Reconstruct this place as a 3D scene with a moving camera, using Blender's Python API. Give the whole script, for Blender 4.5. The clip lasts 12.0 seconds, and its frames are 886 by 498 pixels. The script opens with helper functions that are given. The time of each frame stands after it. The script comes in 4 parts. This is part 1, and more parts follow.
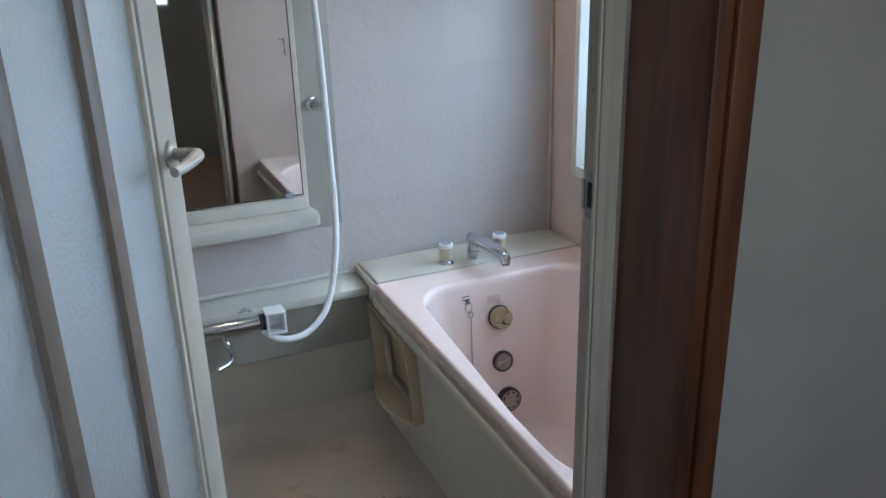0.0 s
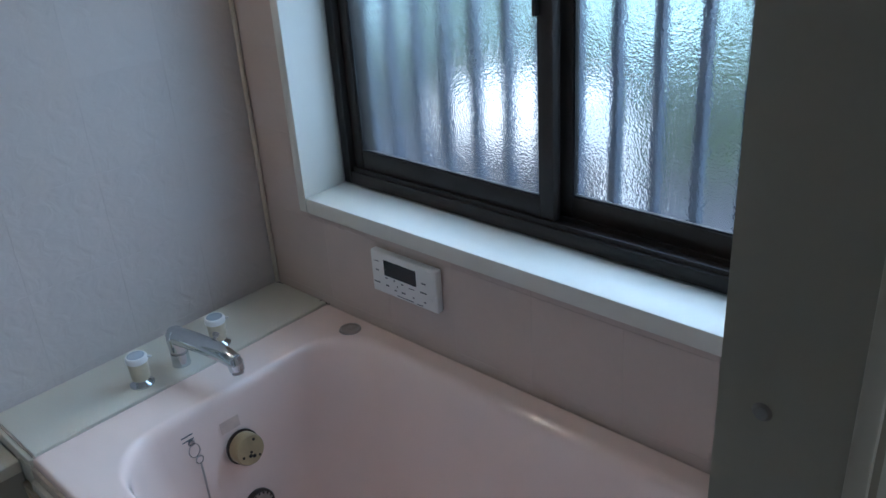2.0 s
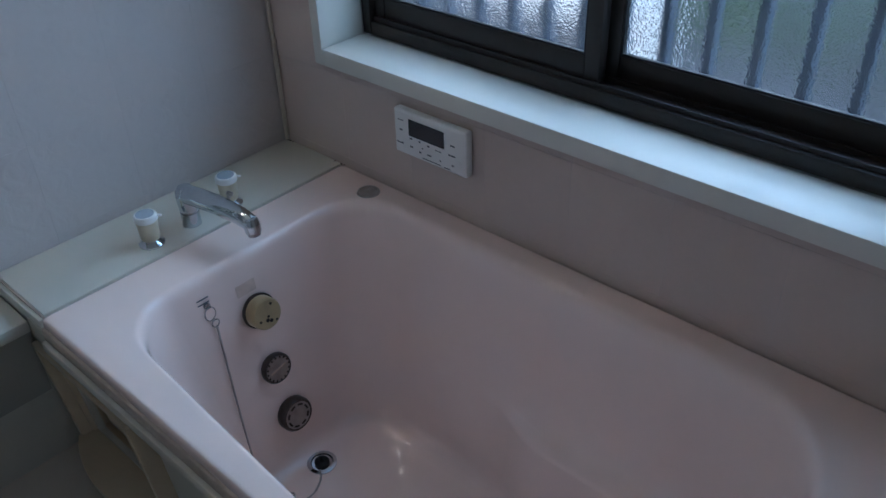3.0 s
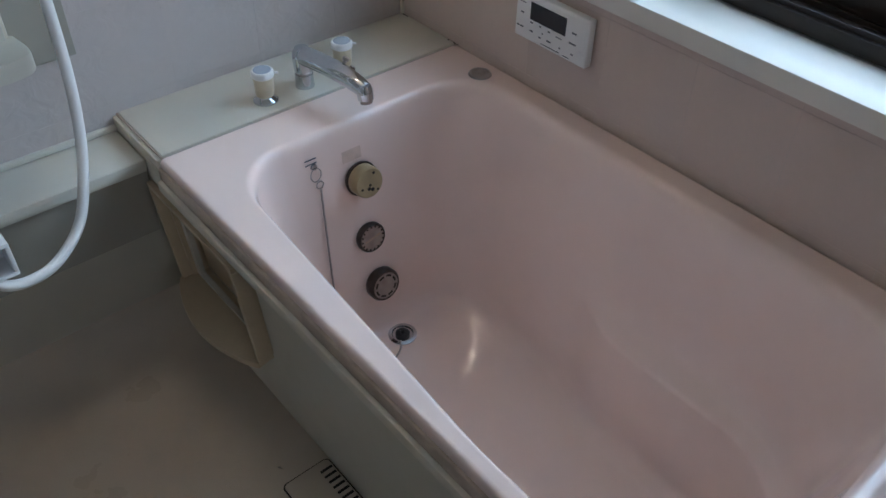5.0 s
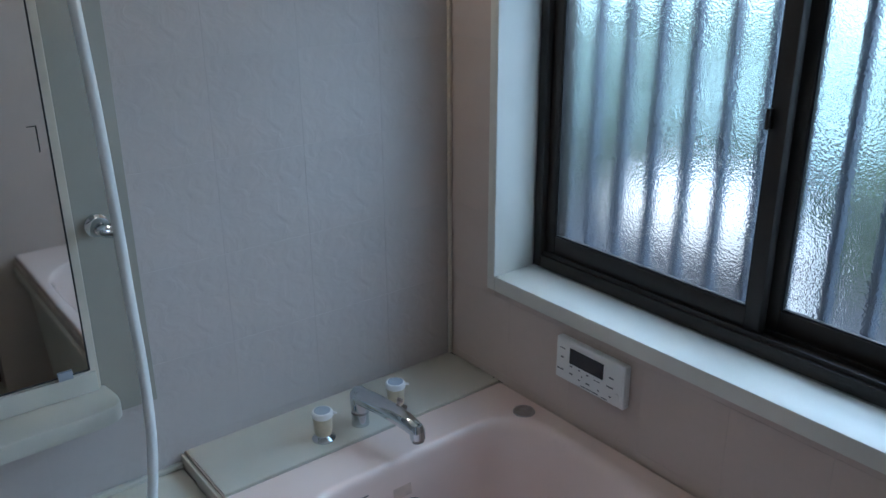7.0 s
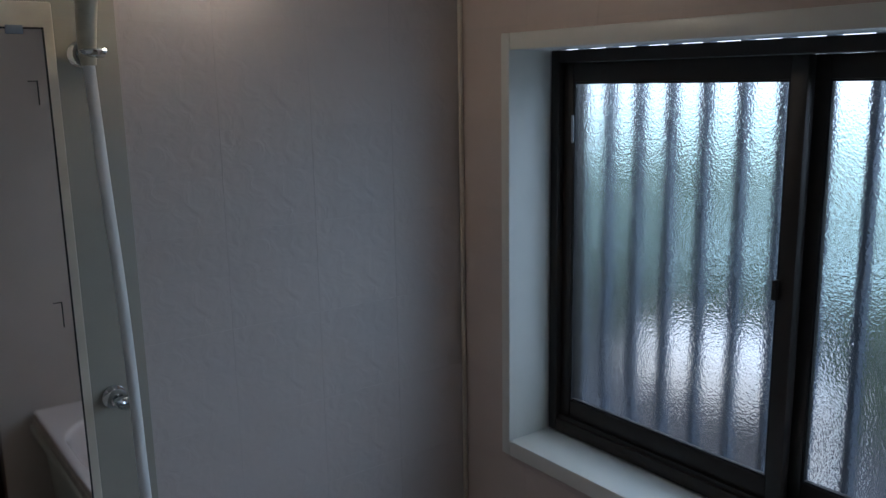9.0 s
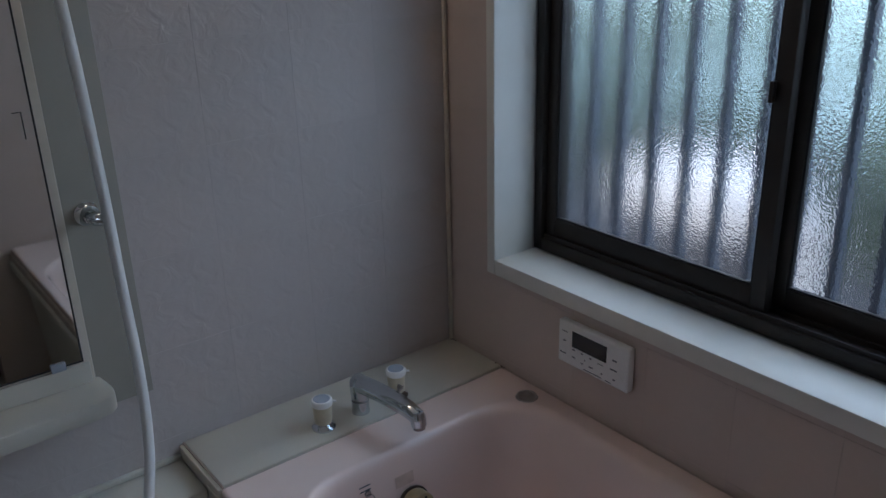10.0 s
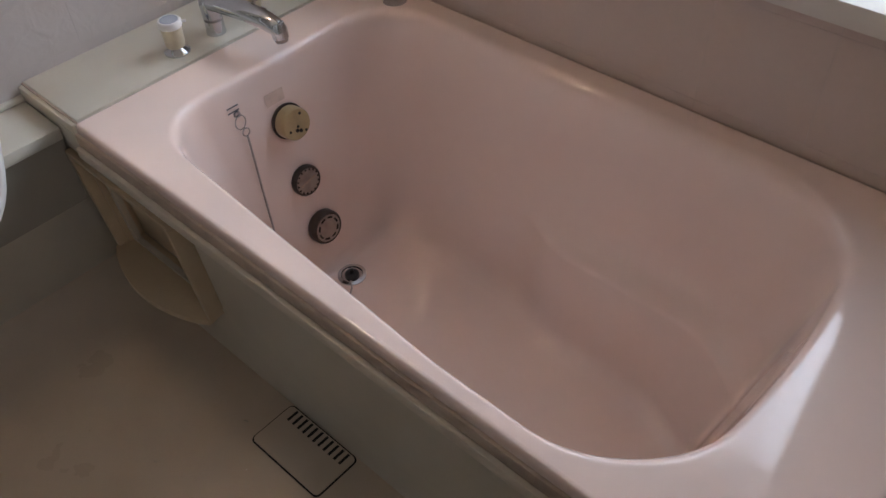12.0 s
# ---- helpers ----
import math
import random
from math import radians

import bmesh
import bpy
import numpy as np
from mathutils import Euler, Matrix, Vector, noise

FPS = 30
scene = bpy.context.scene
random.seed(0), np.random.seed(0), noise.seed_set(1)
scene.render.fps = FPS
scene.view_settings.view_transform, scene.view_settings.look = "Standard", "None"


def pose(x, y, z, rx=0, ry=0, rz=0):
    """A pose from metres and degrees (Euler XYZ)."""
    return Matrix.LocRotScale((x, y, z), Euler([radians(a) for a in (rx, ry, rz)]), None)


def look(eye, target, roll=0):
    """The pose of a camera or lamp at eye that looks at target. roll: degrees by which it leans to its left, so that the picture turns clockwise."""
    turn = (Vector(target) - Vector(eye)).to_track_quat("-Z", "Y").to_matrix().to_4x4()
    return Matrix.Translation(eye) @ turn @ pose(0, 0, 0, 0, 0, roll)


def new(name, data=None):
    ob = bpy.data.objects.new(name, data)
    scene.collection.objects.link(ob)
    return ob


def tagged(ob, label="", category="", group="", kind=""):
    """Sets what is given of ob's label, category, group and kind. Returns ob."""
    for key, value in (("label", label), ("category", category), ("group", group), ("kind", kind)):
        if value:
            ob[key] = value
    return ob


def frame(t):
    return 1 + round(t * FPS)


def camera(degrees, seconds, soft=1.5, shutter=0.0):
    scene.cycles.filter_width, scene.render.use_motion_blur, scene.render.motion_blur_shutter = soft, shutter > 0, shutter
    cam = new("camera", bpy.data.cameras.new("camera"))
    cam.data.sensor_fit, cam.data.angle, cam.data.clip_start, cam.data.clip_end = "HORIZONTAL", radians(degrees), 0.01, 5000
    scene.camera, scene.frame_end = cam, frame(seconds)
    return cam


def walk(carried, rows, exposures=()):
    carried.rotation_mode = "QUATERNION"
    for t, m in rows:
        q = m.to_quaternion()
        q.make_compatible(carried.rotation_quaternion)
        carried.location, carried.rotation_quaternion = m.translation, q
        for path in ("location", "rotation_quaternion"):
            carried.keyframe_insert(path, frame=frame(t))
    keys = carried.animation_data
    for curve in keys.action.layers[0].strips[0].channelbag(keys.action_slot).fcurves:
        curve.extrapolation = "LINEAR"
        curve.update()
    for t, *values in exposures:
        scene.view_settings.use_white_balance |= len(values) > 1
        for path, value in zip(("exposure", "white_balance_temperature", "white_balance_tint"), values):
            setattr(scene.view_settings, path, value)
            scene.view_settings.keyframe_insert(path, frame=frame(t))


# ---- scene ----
cam = camera(55.8, 12.0)
PATH = [
    (0.0, (2.481, -1.481, 1.578), (1.193, -0.931, 1.041), -1.58),
    (0.2, (2.256, -1.350, 1.566), (0.985, -0.776, 1.013), -1.98),
    (0.5, (2.056, -1.244, 1.569), (0.827, -0.609, 0.988), -2.13),
    (0.8, (1.955, -1.227, 1.577), (0.798, -0.469, 0.995), -1.15),
    (1.0, (1.861, -1.212, 1.594), (0.794, -0.381, 0.945), -1.90),
    (1.2, (1.818, -1.230, 1.600), (0.759, -0.360, 0.990), -1.98),
    (1.5, (1.716, -1.167, 1.561), (0.753, -0.188, 0.958), -1.90),
    (1.8, (1.677, -1.106, 1.541), (0.707, -0.142, 0.925), -3.77),
    (2.1, (1.659, -1.099, 1.538), (0.738, -0.118, 0.875), -3.58),
    (2.3, (1.639, -1.108, 1.525), (0.742, -0.123, 0.835), -2.66),
    (2.5, (1.613, -1.121, 1.510), (0.727, -0.149, 0.788), -2.48),
    (2.8, (1.574, -1.108, 1.503), (0.707, -0.183, 0.702), -2.34),
    (3.0, (1.534, -1.105, 1.496), (0.697, -0.203, 0.639), -1.82),
    (3.5, (1.513, -1.093, 1.466), (0.746, -0.245, 0.494), -0.41),
    (5.3, (1.518, -1.207, 1.470), (0.634, -0.487, 0.495), 0.91),
    (5.5, (1.527, -1.225, 1.494), (0.608, -0.499, 0.557), 0.79),
    (6.0, (1.541, -1.235, 1.522), (0.540, -0.473, 0.704), -0.12),
    (6.5, (1.542, -1.245, 1.553), (0.480, -0.424, 0.883), -0.49),
    (7.0, (1.552, -1.234, 1.593), (0.446, -0.371, 1.062), -0.37),
    (7.5, (1.559, -1.237, 1.629), (0.407, -0.349, 1.262), -0.47),
    (7.7, (1.576, -1.186, 1.615), (0.384, -0.324, 1.321), -0.41),
    (9.3, (1.562, -1.231, 1.665), (0.386, -0.349, 1.362), -1.08),
    (9.5, (1.535, -1.230, 1.641), (0.379, -0.349, 1.268), -1.29),
    (10.0, (1.537, -1.210, 1.569), (0.433, -0.356, 1.021), -1.46),
    (10.5, (1.508, -1.204, 1.537), (0.505, -0.375, 0.791), -0.86),
    (11.0, (1.537, -1.188, 1.493), (0.610, -0.395, 0.620), -1.07),
    (11.5, (1.519, -1.176, 1.478), (0.698, -0.426, 0.471), -1.78),
    (12.0, (1.536, -1.181, 1.434), (0.799, -0.416, 0.375), -2.59),
]
EXPOSURES = [(0.0, 1.95, 5600, 7), (0.5, 1.95, 5500, 6), (1.5, 1.35, 5500, 6), (2.5, 1.1, 4950, 3), (3.0, 0.9, 4950, 4), (3.5, 0.9, 5200, 7), (5.3, 1.4, 5700, 7), (6.5, 1.2, 5250, 4), (7.7, 0.7, 5250, 3), (9.3, 0.05, 5600, 9), (9.5, 0.05, 5600, 9), (10.0, 0.25, 5700, 12), (10.5, 0.3, 6000, 17), (12.0, 1.36, 7000, 20)]

walk(cam, [(t, look(eye, target, roll)) for t, eye, target, roll in PATH], EXPOSURES)

# ---- world and light ----
world = bpy.data.worlds.new("world")
scene.world = world
world.use_nodes = True
wn = world.node_tree.nodes
sky = wn.new("ShaderNodeTexSky")
sky.sky_type = "NISHITA"
sky.sun_disc = False
sky.sun_elevation, sky.sun_rotation = radians(34), radians(214)
wn["Background"].inputs["Strength"].default_value = 0.12
world.node_tree.links.new(sky.outputs["Color"], wn["Background"].inputs["Color"])

sun_data = bpy.data.lights.new("sun", "SUN")
sun_data.energy, sun_data.angle, sun_data.color = 2.4, radians(1.5), (1.0, 0.95, 0.88)
sun = new("sun", sun_data)
sun.matrix_world = look((-2.2, -2.2, 3.4), (0.0, 1.05, 0.7))

# skylight falling in through the bathroom window from above, and what the glass scatters into the room
sky_lamp = bpy.data.lights.new("window_skylight", "AREA")
sky_lamp.shape, sky_lamp.size, sky_lamp.size_y = "RECTANGLE", 2.4, 1.5
sky_lamp.energy, sky_lamp.color = 27.0, (0.66, 0.83, 1.0)
lamp_ob = new("window_skylight", sky_lamp)
lamp_ob.matrix_world = look((1.25, 1.55, 2.35), (0.62, 0.0, 1.10))
glow_lamp = bpy.data.lights.new("window_scatter", "AREA")
glow_lamp.shape, glow_lamp.size, glow_lamp.size_y = "RECTANGLE", 1.14, 0.78
glow_lamp.energy, glow_lamp.color = 1.0, (0.62, 0.81, 1.0)
glow_ob = new("window_scatter", glow_lamp)
glow_ob.matrix_world = look((0.81, 0.108, 1.28), (0.81, -1.0, 1.28))

# fill lamp for the changing room, behind the camera at an added, unseen opening
back_lamp = bpy.data.lights.new("changing_room_fill", "AREA")
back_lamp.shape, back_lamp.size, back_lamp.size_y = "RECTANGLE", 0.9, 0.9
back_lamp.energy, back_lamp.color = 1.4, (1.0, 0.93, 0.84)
back_ob = new("changing_room_fill", back_lamp)
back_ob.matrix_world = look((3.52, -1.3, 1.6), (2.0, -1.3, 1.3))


# ---- materials ----
def nodes_of(name):
    m = bpy.data.materials.new(name)
    m.use_nodes = True
    return m, m.node_tree.nodes, m.node_tree.links, m.node_tree.nodes["Principled BSDF"]


def surface(name, color, rough=0.5, metal=0.0, var=0.06, scale=6.0, fine=120.0, bump=0.05, stain=None, coat=0.0, per_piece=0.0, rough_var=0.08):
    """A surface with broad and fine variation of colour, gloss and relief, in metres."""
    m, n, l, p = nodes_of(name)
    co = n.new("ShaderNodeTexCoord")
    big, small = n.new("ShaderNodeTexNoise"), n.new("ShaderNodeTexNoise")
    big.inputs["Scale"].default_value, small.inputs["Scale"].default_value = scale, fine
    big.inputs["Detail"].default_value, small.inputs["Detail"].default_value = 5, 3
    for t in (big, small):
        l.new(co.outputs["Object"], t.inputs["Vector"])
    mix = n.new("ShaderNodeMix")
    mix.data_type = "RGBA"
    dark = stain or tuple(c * (1 - 2.2 * var) for c in color)
    mix.inputs[6].default_value = (*color, 1)
    mix.inputs[7].default_value = (*dark, 1)
    ramp = n.new("ShaderNodeMapRange")
    ramp.inputs[1].default_value, ramp.inputs[2].default_value = 0.42, 0.75
    l.new(big.outputs["Fac"], ramp.inputs[0])
    l.new(ramp.outputs[0], mix.inputs[0])
    hue = n.new("ShaderNodeHueSaturation")
    val = n.new("ShaderNodeMath")
    val.operation = "MULTIPLY_ADD"
    val.inputs[1].default_value, val.inputs[2].default_value = var, 1 - var / 2
    l.new(small.outputs["Fac"], val.inputs[0])
    if per_piece:
        info = n.new("ShaderNodeObjectInfo")
        pp = n.new("ShaderNodeMath")
        pp.operation = "MULTIPLY_ADD"
        pp.inputs[1].default_value = per_piece
        l.new(info.outputs["Random"], pp.inputs[0])
        l.new(val.outputs[0], pp.inputs[2])
        val = pp
    l.new(val.outputs[0], hue.inputs["Value"])
    l.new(mix.outputs[2], hue.inputs["Color"])
    l.new(hue.outputs["Color"], p.inputs["Base Color"])
    rr = n.new("ShaderNodeMath")
    rr.operation = "MULTIPLY_ADD"
    rr.inputs[1].default_value, rr.inputs[2].default_value = rough_var, rough - rough_var / 2
    l.new(big.outputs["Fac"], rr.inputs[0])
    l.new(rr.outputs[0], p.inputs["Roughness"])
    p.inputs["Metallic"].default_value = metal
    p.inputs["Coat Weight"].default_value = coat
    if bump:
        b = n.new("ShaderNodeBump")
        b.inputs["Strength"].default_value, b.inputs["Distance"].default_value = bump, 0.002
        l.new(small.outputs["Fac"], b.inputs["Height"])
        l.new(b.outputs[0], p.inputs["Normal"])
    return m


def panel_material(name, color, vein):
    """Moulded wall panel: satin, with a slanting combed relief like cut slate."""
    m = surface(name, color, rough=0.42, var=0.05, scale=3.0, fine=90.0, bump=0.0, per_piece=0.03)
    n, l, p = m.node_tree.nodes, m.node_tree.links, m.node_tree.nodes["Principled BSDF"]
    co, mp = n.new("ShaderNodeTexCoord"), n.new("ShaderNodeMapping")
    mp.inputs["Rotation"].default_value = (radians(35), radians(35), 0)
    mp.inputs["Scale"].default_value = (26, 26, 5)
    t = n.new("ShaderNodeTexNoise")
    t.inputs["Scale"].default_value, t.inputs["Detail"].default_value, t.inputs["Distortion"].default_value = 1.0, 6, 0.9
    l.new(co.outputs["Object"], mp.inputs["Vector"])
    l.new(mp.outputs[0], t.inputs["Vector"])
    b = n.new("ShaderNodeBump")
    b.inputs["Strength"].default_value, b.inputs["Distance"].default_value = vein, 0.004
    l.new(t.outputs["Fac"], b.inputs["Height"])
    l.new(b.outputs[0], p.inputs["Normal"])
    return m


def frosted_glass(name, tint, rough, size, strength):
    """Figured glass: clear, with a pebbled face that breaks up what lies behind it."""
    m, n, l, p = nodes_of(name)
    p.inputs["Base Color"].default_value = (*tint, 1)
    p.inputs["Transmission Weight"].default_value = 1.0
    p.inputs["Roughness"].default_value = rough
    p.inputs["IOR"].default_value = 1.45
    co = n.new("ShaderNodeTexCoord")
    a, c = n.new("ShaderNodeTexVoronoi"), n.new("ShaderNodeTexNoise")
    a.feature = "SMOOTH_F1"
    a.inputs["Scale"].default_value, c.inputs["Scale"].default_value = size, size * 0.6
    add = n.new("ShaderNodeMath")
    l.new(co.outputs["Object"], a.inputs["Vector"])
    l.new(co.outputs["Object"], c.inputs["Vector"])
    l.new(a.outputs["Distance"], add.inputs[0])
    l.new(c.outputs["Fac"], add.inputs[1])
    b = n.new("ShaderNodeBump")
    b.inputs["Strength"].default_value, b.inputs["Distance"].default_value = strength, 0.002
    l.new(add.outputs[0], b.inputs["Height"])
    l.new(b.outputs[0], p.inputs["Normal"])
    return m


def wood_material(name, light, dark):
    m, n, l, p = nodes_of(name)
    co, mp = n.new("ShaderNodeTexCoord"), n.new("ShaderNodeMapping")
    mp.inputs["Scale"].default_value = (22, 22, 1.6)
    t = n.new("ShaderNodeTexNoise")
    t.inputs["Scale"].default_value, t.inputs["Detail"].default_value, t.inputs["Distortion"].default_value = 1.6, 8, 0.6
    r = n.new("ShaderNodeValToRGB")
    r.color_ramp.elements[0].position, r.color_ramp.elements[1].position = 0.35, 0.7
    r.color_ramp.elements[0].color, r.color_ramp.elements[1].color = (*dark, 1), (*light, 1)
    b = n.new("ShaderNodeBump")
    b.inputs["Strength"].default_value, b.inputs["Distance"].default_value = 0.15, 0.001
    l.new(co.outputs["Object"], mp.inputs["Vector"])
    l.new(mp.outputs[0], t.inputs["Vector"])
    l.new(t.outputs["Fac"], r.inputs["Fac"])
    l.new(r.outputs["Color"], p.inputs["Base Color"])
    l.new(t.outputs["Fac"], b.inputs["Height"])
    l.new(b.outputs[0], p.inputs["Normal"])
    p.inputs["Roughness"].default_value = 0.45
    return m


PANEL = panel_material("wall_panel", (0.54, 0.49, 0.465), 0.55)
PANEL_W = panel_material("wall_panel_window_side", (0.56, 0.465, 0.41), 0.10)
JOINT = surface("panel_joint", (0.52, 0.475, 0.455), 0.55)
TUB = surface("pink_acrylic", (0.84, 0.675, 0.61), 0.08, var=0.02, scale=4, fine=30, bump=0.004, coat=0.4, rough_var=0.06)
DECK = surface("ivory_resin", (0.58, 0.555, 0.48), 0.30, var=0.025, scale=7, fine=160, bump=0.02, rough_var=0.03)
APRON = surface("apron_resin", (0.58, 0.54, 0.45), 0.34, var=0.05, scale=5, fine=140, bump=0.03)
CREAM = surface("cream_plastic", (0.66, 0.60, 0.50), 0.38, var=0.06, scale=12, fine=200, bump=0.02)
TAN = surface("aged_seal", (0.52, 0.41, 0.33), 0.55, var=0.12, scale=25, fine=220)
SHELF = surface("beige_pocket", (0.60, 0.47, 0.31), 0.4, var=0.08, scale=9, fine=180, bump=0.03)
FLOOR = surface("bath_floor_resin", (0.62, 0.52, 0.41), 0.30, var=0.08, scale=3.5, fine=260, bump=0.10, rough_var=0.2)
TRIM = surface("window_surround", (0.72, 0.71, 0.65), 0.35, var=0.03, scale=8, fine=150, bump=0.02)
BRONZE = surface("bronze_aluminium", (0.022, 0.016, 0.013), 0.5, metal=0.0, var=0.1, scale=14, fine=300, bump=0.02)
GASKET = surface("black_gasket", (0.012, 0.012, 0.014), 0.6)
WHITE = surface("white_plastic", (0.80, 0.80, 0.79), 0.3, var=0.02, scale=20, fine=300, bump=0.01)
HOSE = surface("hose_plastic", (0.80, 0.80, 0.78), 0.32, var=0.04, scale=14, fine=200, bump=0.02)
SCREEN = surface("dark_display", (0.012, 0.012, 0.018), 0.12, var=0.02)
INK = surface("grey_print", (0.10, 0.11, 0.13), 0.6)
CHROME = surface("chrome", (0.62, 0.65, 0.68), 0.09, metal=1.0, var=0.04, scale=30, fine=260, bump=0.0)
STEEL = surface("dull_steel", (0.42, 0.38, 0.36), 0.33, metal=1.0, var=0.12, scale=40, fine=320, bump=0.04)
DARK_STEEL = surface("tarnished_steel", (0.10, 0.085, 0.078), 0.35, metal=0.9, var=0.15, scale=40, fine=320, bump=0.04)
BRASSY = surface("yellowed_plastic", (0.38, 0.29, 0.16), 0.38, var=0.12, scale=30, fine=260, bump=0.03)
YELLOWED = surface("yellowed_tap_grip", (0.60, 0.54, 0.40), 0.3, var=0.08, scale=40, fine=300)
GREY_CAP = surface("grey_cap", (0.36, 0.40, 0.46), 0.25, var=0.04, scale=40)
TARNISH = surface("tarnish", (0.05, 0.045, 0.04), 0.6)
BLACK = surface("black_rubber", (0.02, 0.02, 0.022), 0.4)
SLOT = surface("dark_slot", (0.02, 0.018, 0.016), 0.8)
DOOR_FRAME = surface("greyed_ivory_aluminium", (0.55, 0.50, 0.41), 0.40, var=0.05, scale=9, fine=240, bump=0.02)
DOOR_BAR = surface("taupe_muntin", (0.24, 0.19, 0.155), 0.42, var=0.07, scale=12, fine=240, bump=0.02)
LEVER = surface("greige_lever", (0.46, 0.43, 0.38), 0.34, metal=0.3, var=0.06, scale=30, fine=300)
WOOD = wood_material("dark_stained_wood", (0.17, 0.06, 0.025), (0.06, 0.022, 0.011))
# mirror backing tone; also puts shade into the colour of the wash ledge front
BACKING_AND_SHADE = surface("backing_and_shaded_ledge_resin", (0.34, 0.32, 0.27), 0.4, var=0.03, scale=6, fine=150, bump=0.02, rough_var=0.03)
PLANK = wood_material("floor_wood", (0.30, 0.19, 0.11), (0.20, 0.12, 0.07))
PLASTER = surface("greige_wallpaper", (0.46, 0.43, 0.385), 0.8, var=0.06, scale=4, fine=320, bump=0.25)
CEIL = surface("white_ceiling_panel", (0.72, 0.70, 0.66), 0.5, var=0.03, scale=3, fine=160, bump=0.03)
GLASS = frosted_glass("pebbled_window_glass", (0.96, 0.97, 0.98), 0.13, 260, 0.25)
DOOR_GLASS = frosted_glass("pebbled_door_panel", (0.86, 0.92, 0.95), 0.55, 140, 0.5)
ALU = surface("grille_aluminium", (0.15, 0.18, 0.24), 0.5, metal=0.2, var=0.1, scale=10, fine=200)
RENDER = surface("outdoor_white_steel", (0.85, 0.85, 0.85), 0.4, var=0.03)
SLATE = surface("outdoor_concrete", (0.07, 0.075, 0.09), 0.8, var=0.15, scale=4, fine=60, bump=0.2)
HEDGE = surface("hedge_leaf", (0.07, 0.12, 0.05), 0.7, var=0.3, scale=12, fine=80)
VINYL, vn, vl, vp = nodes_of("clear_film")
vt, vg, vm, vf = vn.new("ShaderNodeBsdfTransparent"), vn.new("ShaderNodeBsdfGlossy"), vn.new("ShaderNodeMixShader"), vn.new("ShaderNodeFresnel")
vg.inputs["Roughness"].default_value, vf.inputs["IOR"].default_value = 0.10, 1.22
vl.new(vf.outputs[0], vm.inputs[0])
vl.new(vt.outputs[0], vm.inputs[1])
vl.new(vg.outputs[0], vm.inputs[2])
vl.new(vm.outputs[0], vn["Material Output"].inputs["Surface"])
mirror_mat, _, _, mp_ = nodes_of("silvered_mirror")
mp_.inputs["Base Color"].default_value = (0.80, 0.82, 0.80, 1)
mp_.inputs["Metallic"].default_value, mp_.inputs["Roughness"].default_value = 1.0, 0.03

back_m, bn, bl, bp = nodes_of("distant_sky_and_trees")
bco, bsep = bn.new("ShaderNodeTexCoord"), bn.new("ShaderNodeSeparateXYZ")
bnoise, bramp, badd = bn.new("ShaderNodeTexNoise"), bn.new("ShaderNodeValToRGB"), bn.new("ShaderNodeMath")
bnoise.inputs["Scale"].default_value, bnoise.inputs["Detail"].default_value = 0.9, 4
bmap = bn.new("ShaderNodeMapRange")
bmap.inputs[1].default_value, bmap.inputs[2].default_value = 0.0, 4.0
bl.new(bco.outputs["Object"], bsep.inputs[0])
bl.new(bco.outputs["Object"], bnoise.inputs["Vector"])
bl.new(bsep.outputs[2], bmap.inputs[0])
badd.operation = "MULTIPLY_ADD"
badd.inputs[1].default_value = 0.16
bl.new(bnoise.outputs["Fac"], badd.inputs[0])
bl.new(bmap.outputs[0], badd.inputs[2])
bl.new(badd.outputs[0], bramp.inputs[0])
ce = bramp.color_ramp.elements
ce[0].position, ce[0].color = 0.05, (0.34, 0.48, 0.54, 1)
ce[1].position, ce[1].color = 0.62, (0.86, 0.90, 0.98, 1)
for pos, c in ((0.24, (0.40, 0.57, 0.60, 1)), (0.36, (0.40, 0.56, 0.56, 1)), (0.47, (0.66, 0.73, 0.84, 1))):
    e_ = ce.new(pos)
    e_.color = c
bl.new(bramp.outputs["Color"], bp.inputs["Emission Color"])
bp.inputs["Emission Strength"].default_value = 2.0
bp.inputs["Base Color"].default_value = (0, 0, 0, 1)


# ---- mesh helpers ----
def mesh_ob(name, bm, mat, smooth=True):
    bmesh.ops.recalc_face_normals(bm, faces=bm.faces)
    me = bpy.data.meshes.new(name)
    bm.to_mesh(me)
    bm.free()
    for m in mat if isinstance(mat, (list, tuple)) else [mat]:
        me.materials.append(m)
    if smooth:
        me.shade_smooth()
        me.set_sharp_from_angle(angle=radians(38))
    return new(name, me)


def thing(name, base, label, category, group="", kind=""):
    e = new(name)
    e.location = base
    e.empty_display_size = 0.05
    return tagged(e, label, category, group, kind)


def base_of(ob):
    p = Matrix.Identity(4)
    while ob:
        p = ob.matrix_basis.copy() if ob.parent is None else p
        ob = ob.parent
    return p


def part(name, bm, mat, parent, label="", smooth=True):
    ob = mesh_ob(name, bm, mat, smooth)
    ob.parent = parent
    ob.matrix_parent_inverse = base_of(parent).inverted() if parent.parent is None else Matrix.Identity(4)
    if label:
        ob["label"] = label
    return ob


def solo(name, bm, mat, label, category, group="", kind="", smooth=True):
    return tagged(mesh_ob(name, bm, mat, smooth), label, category, group, kind)


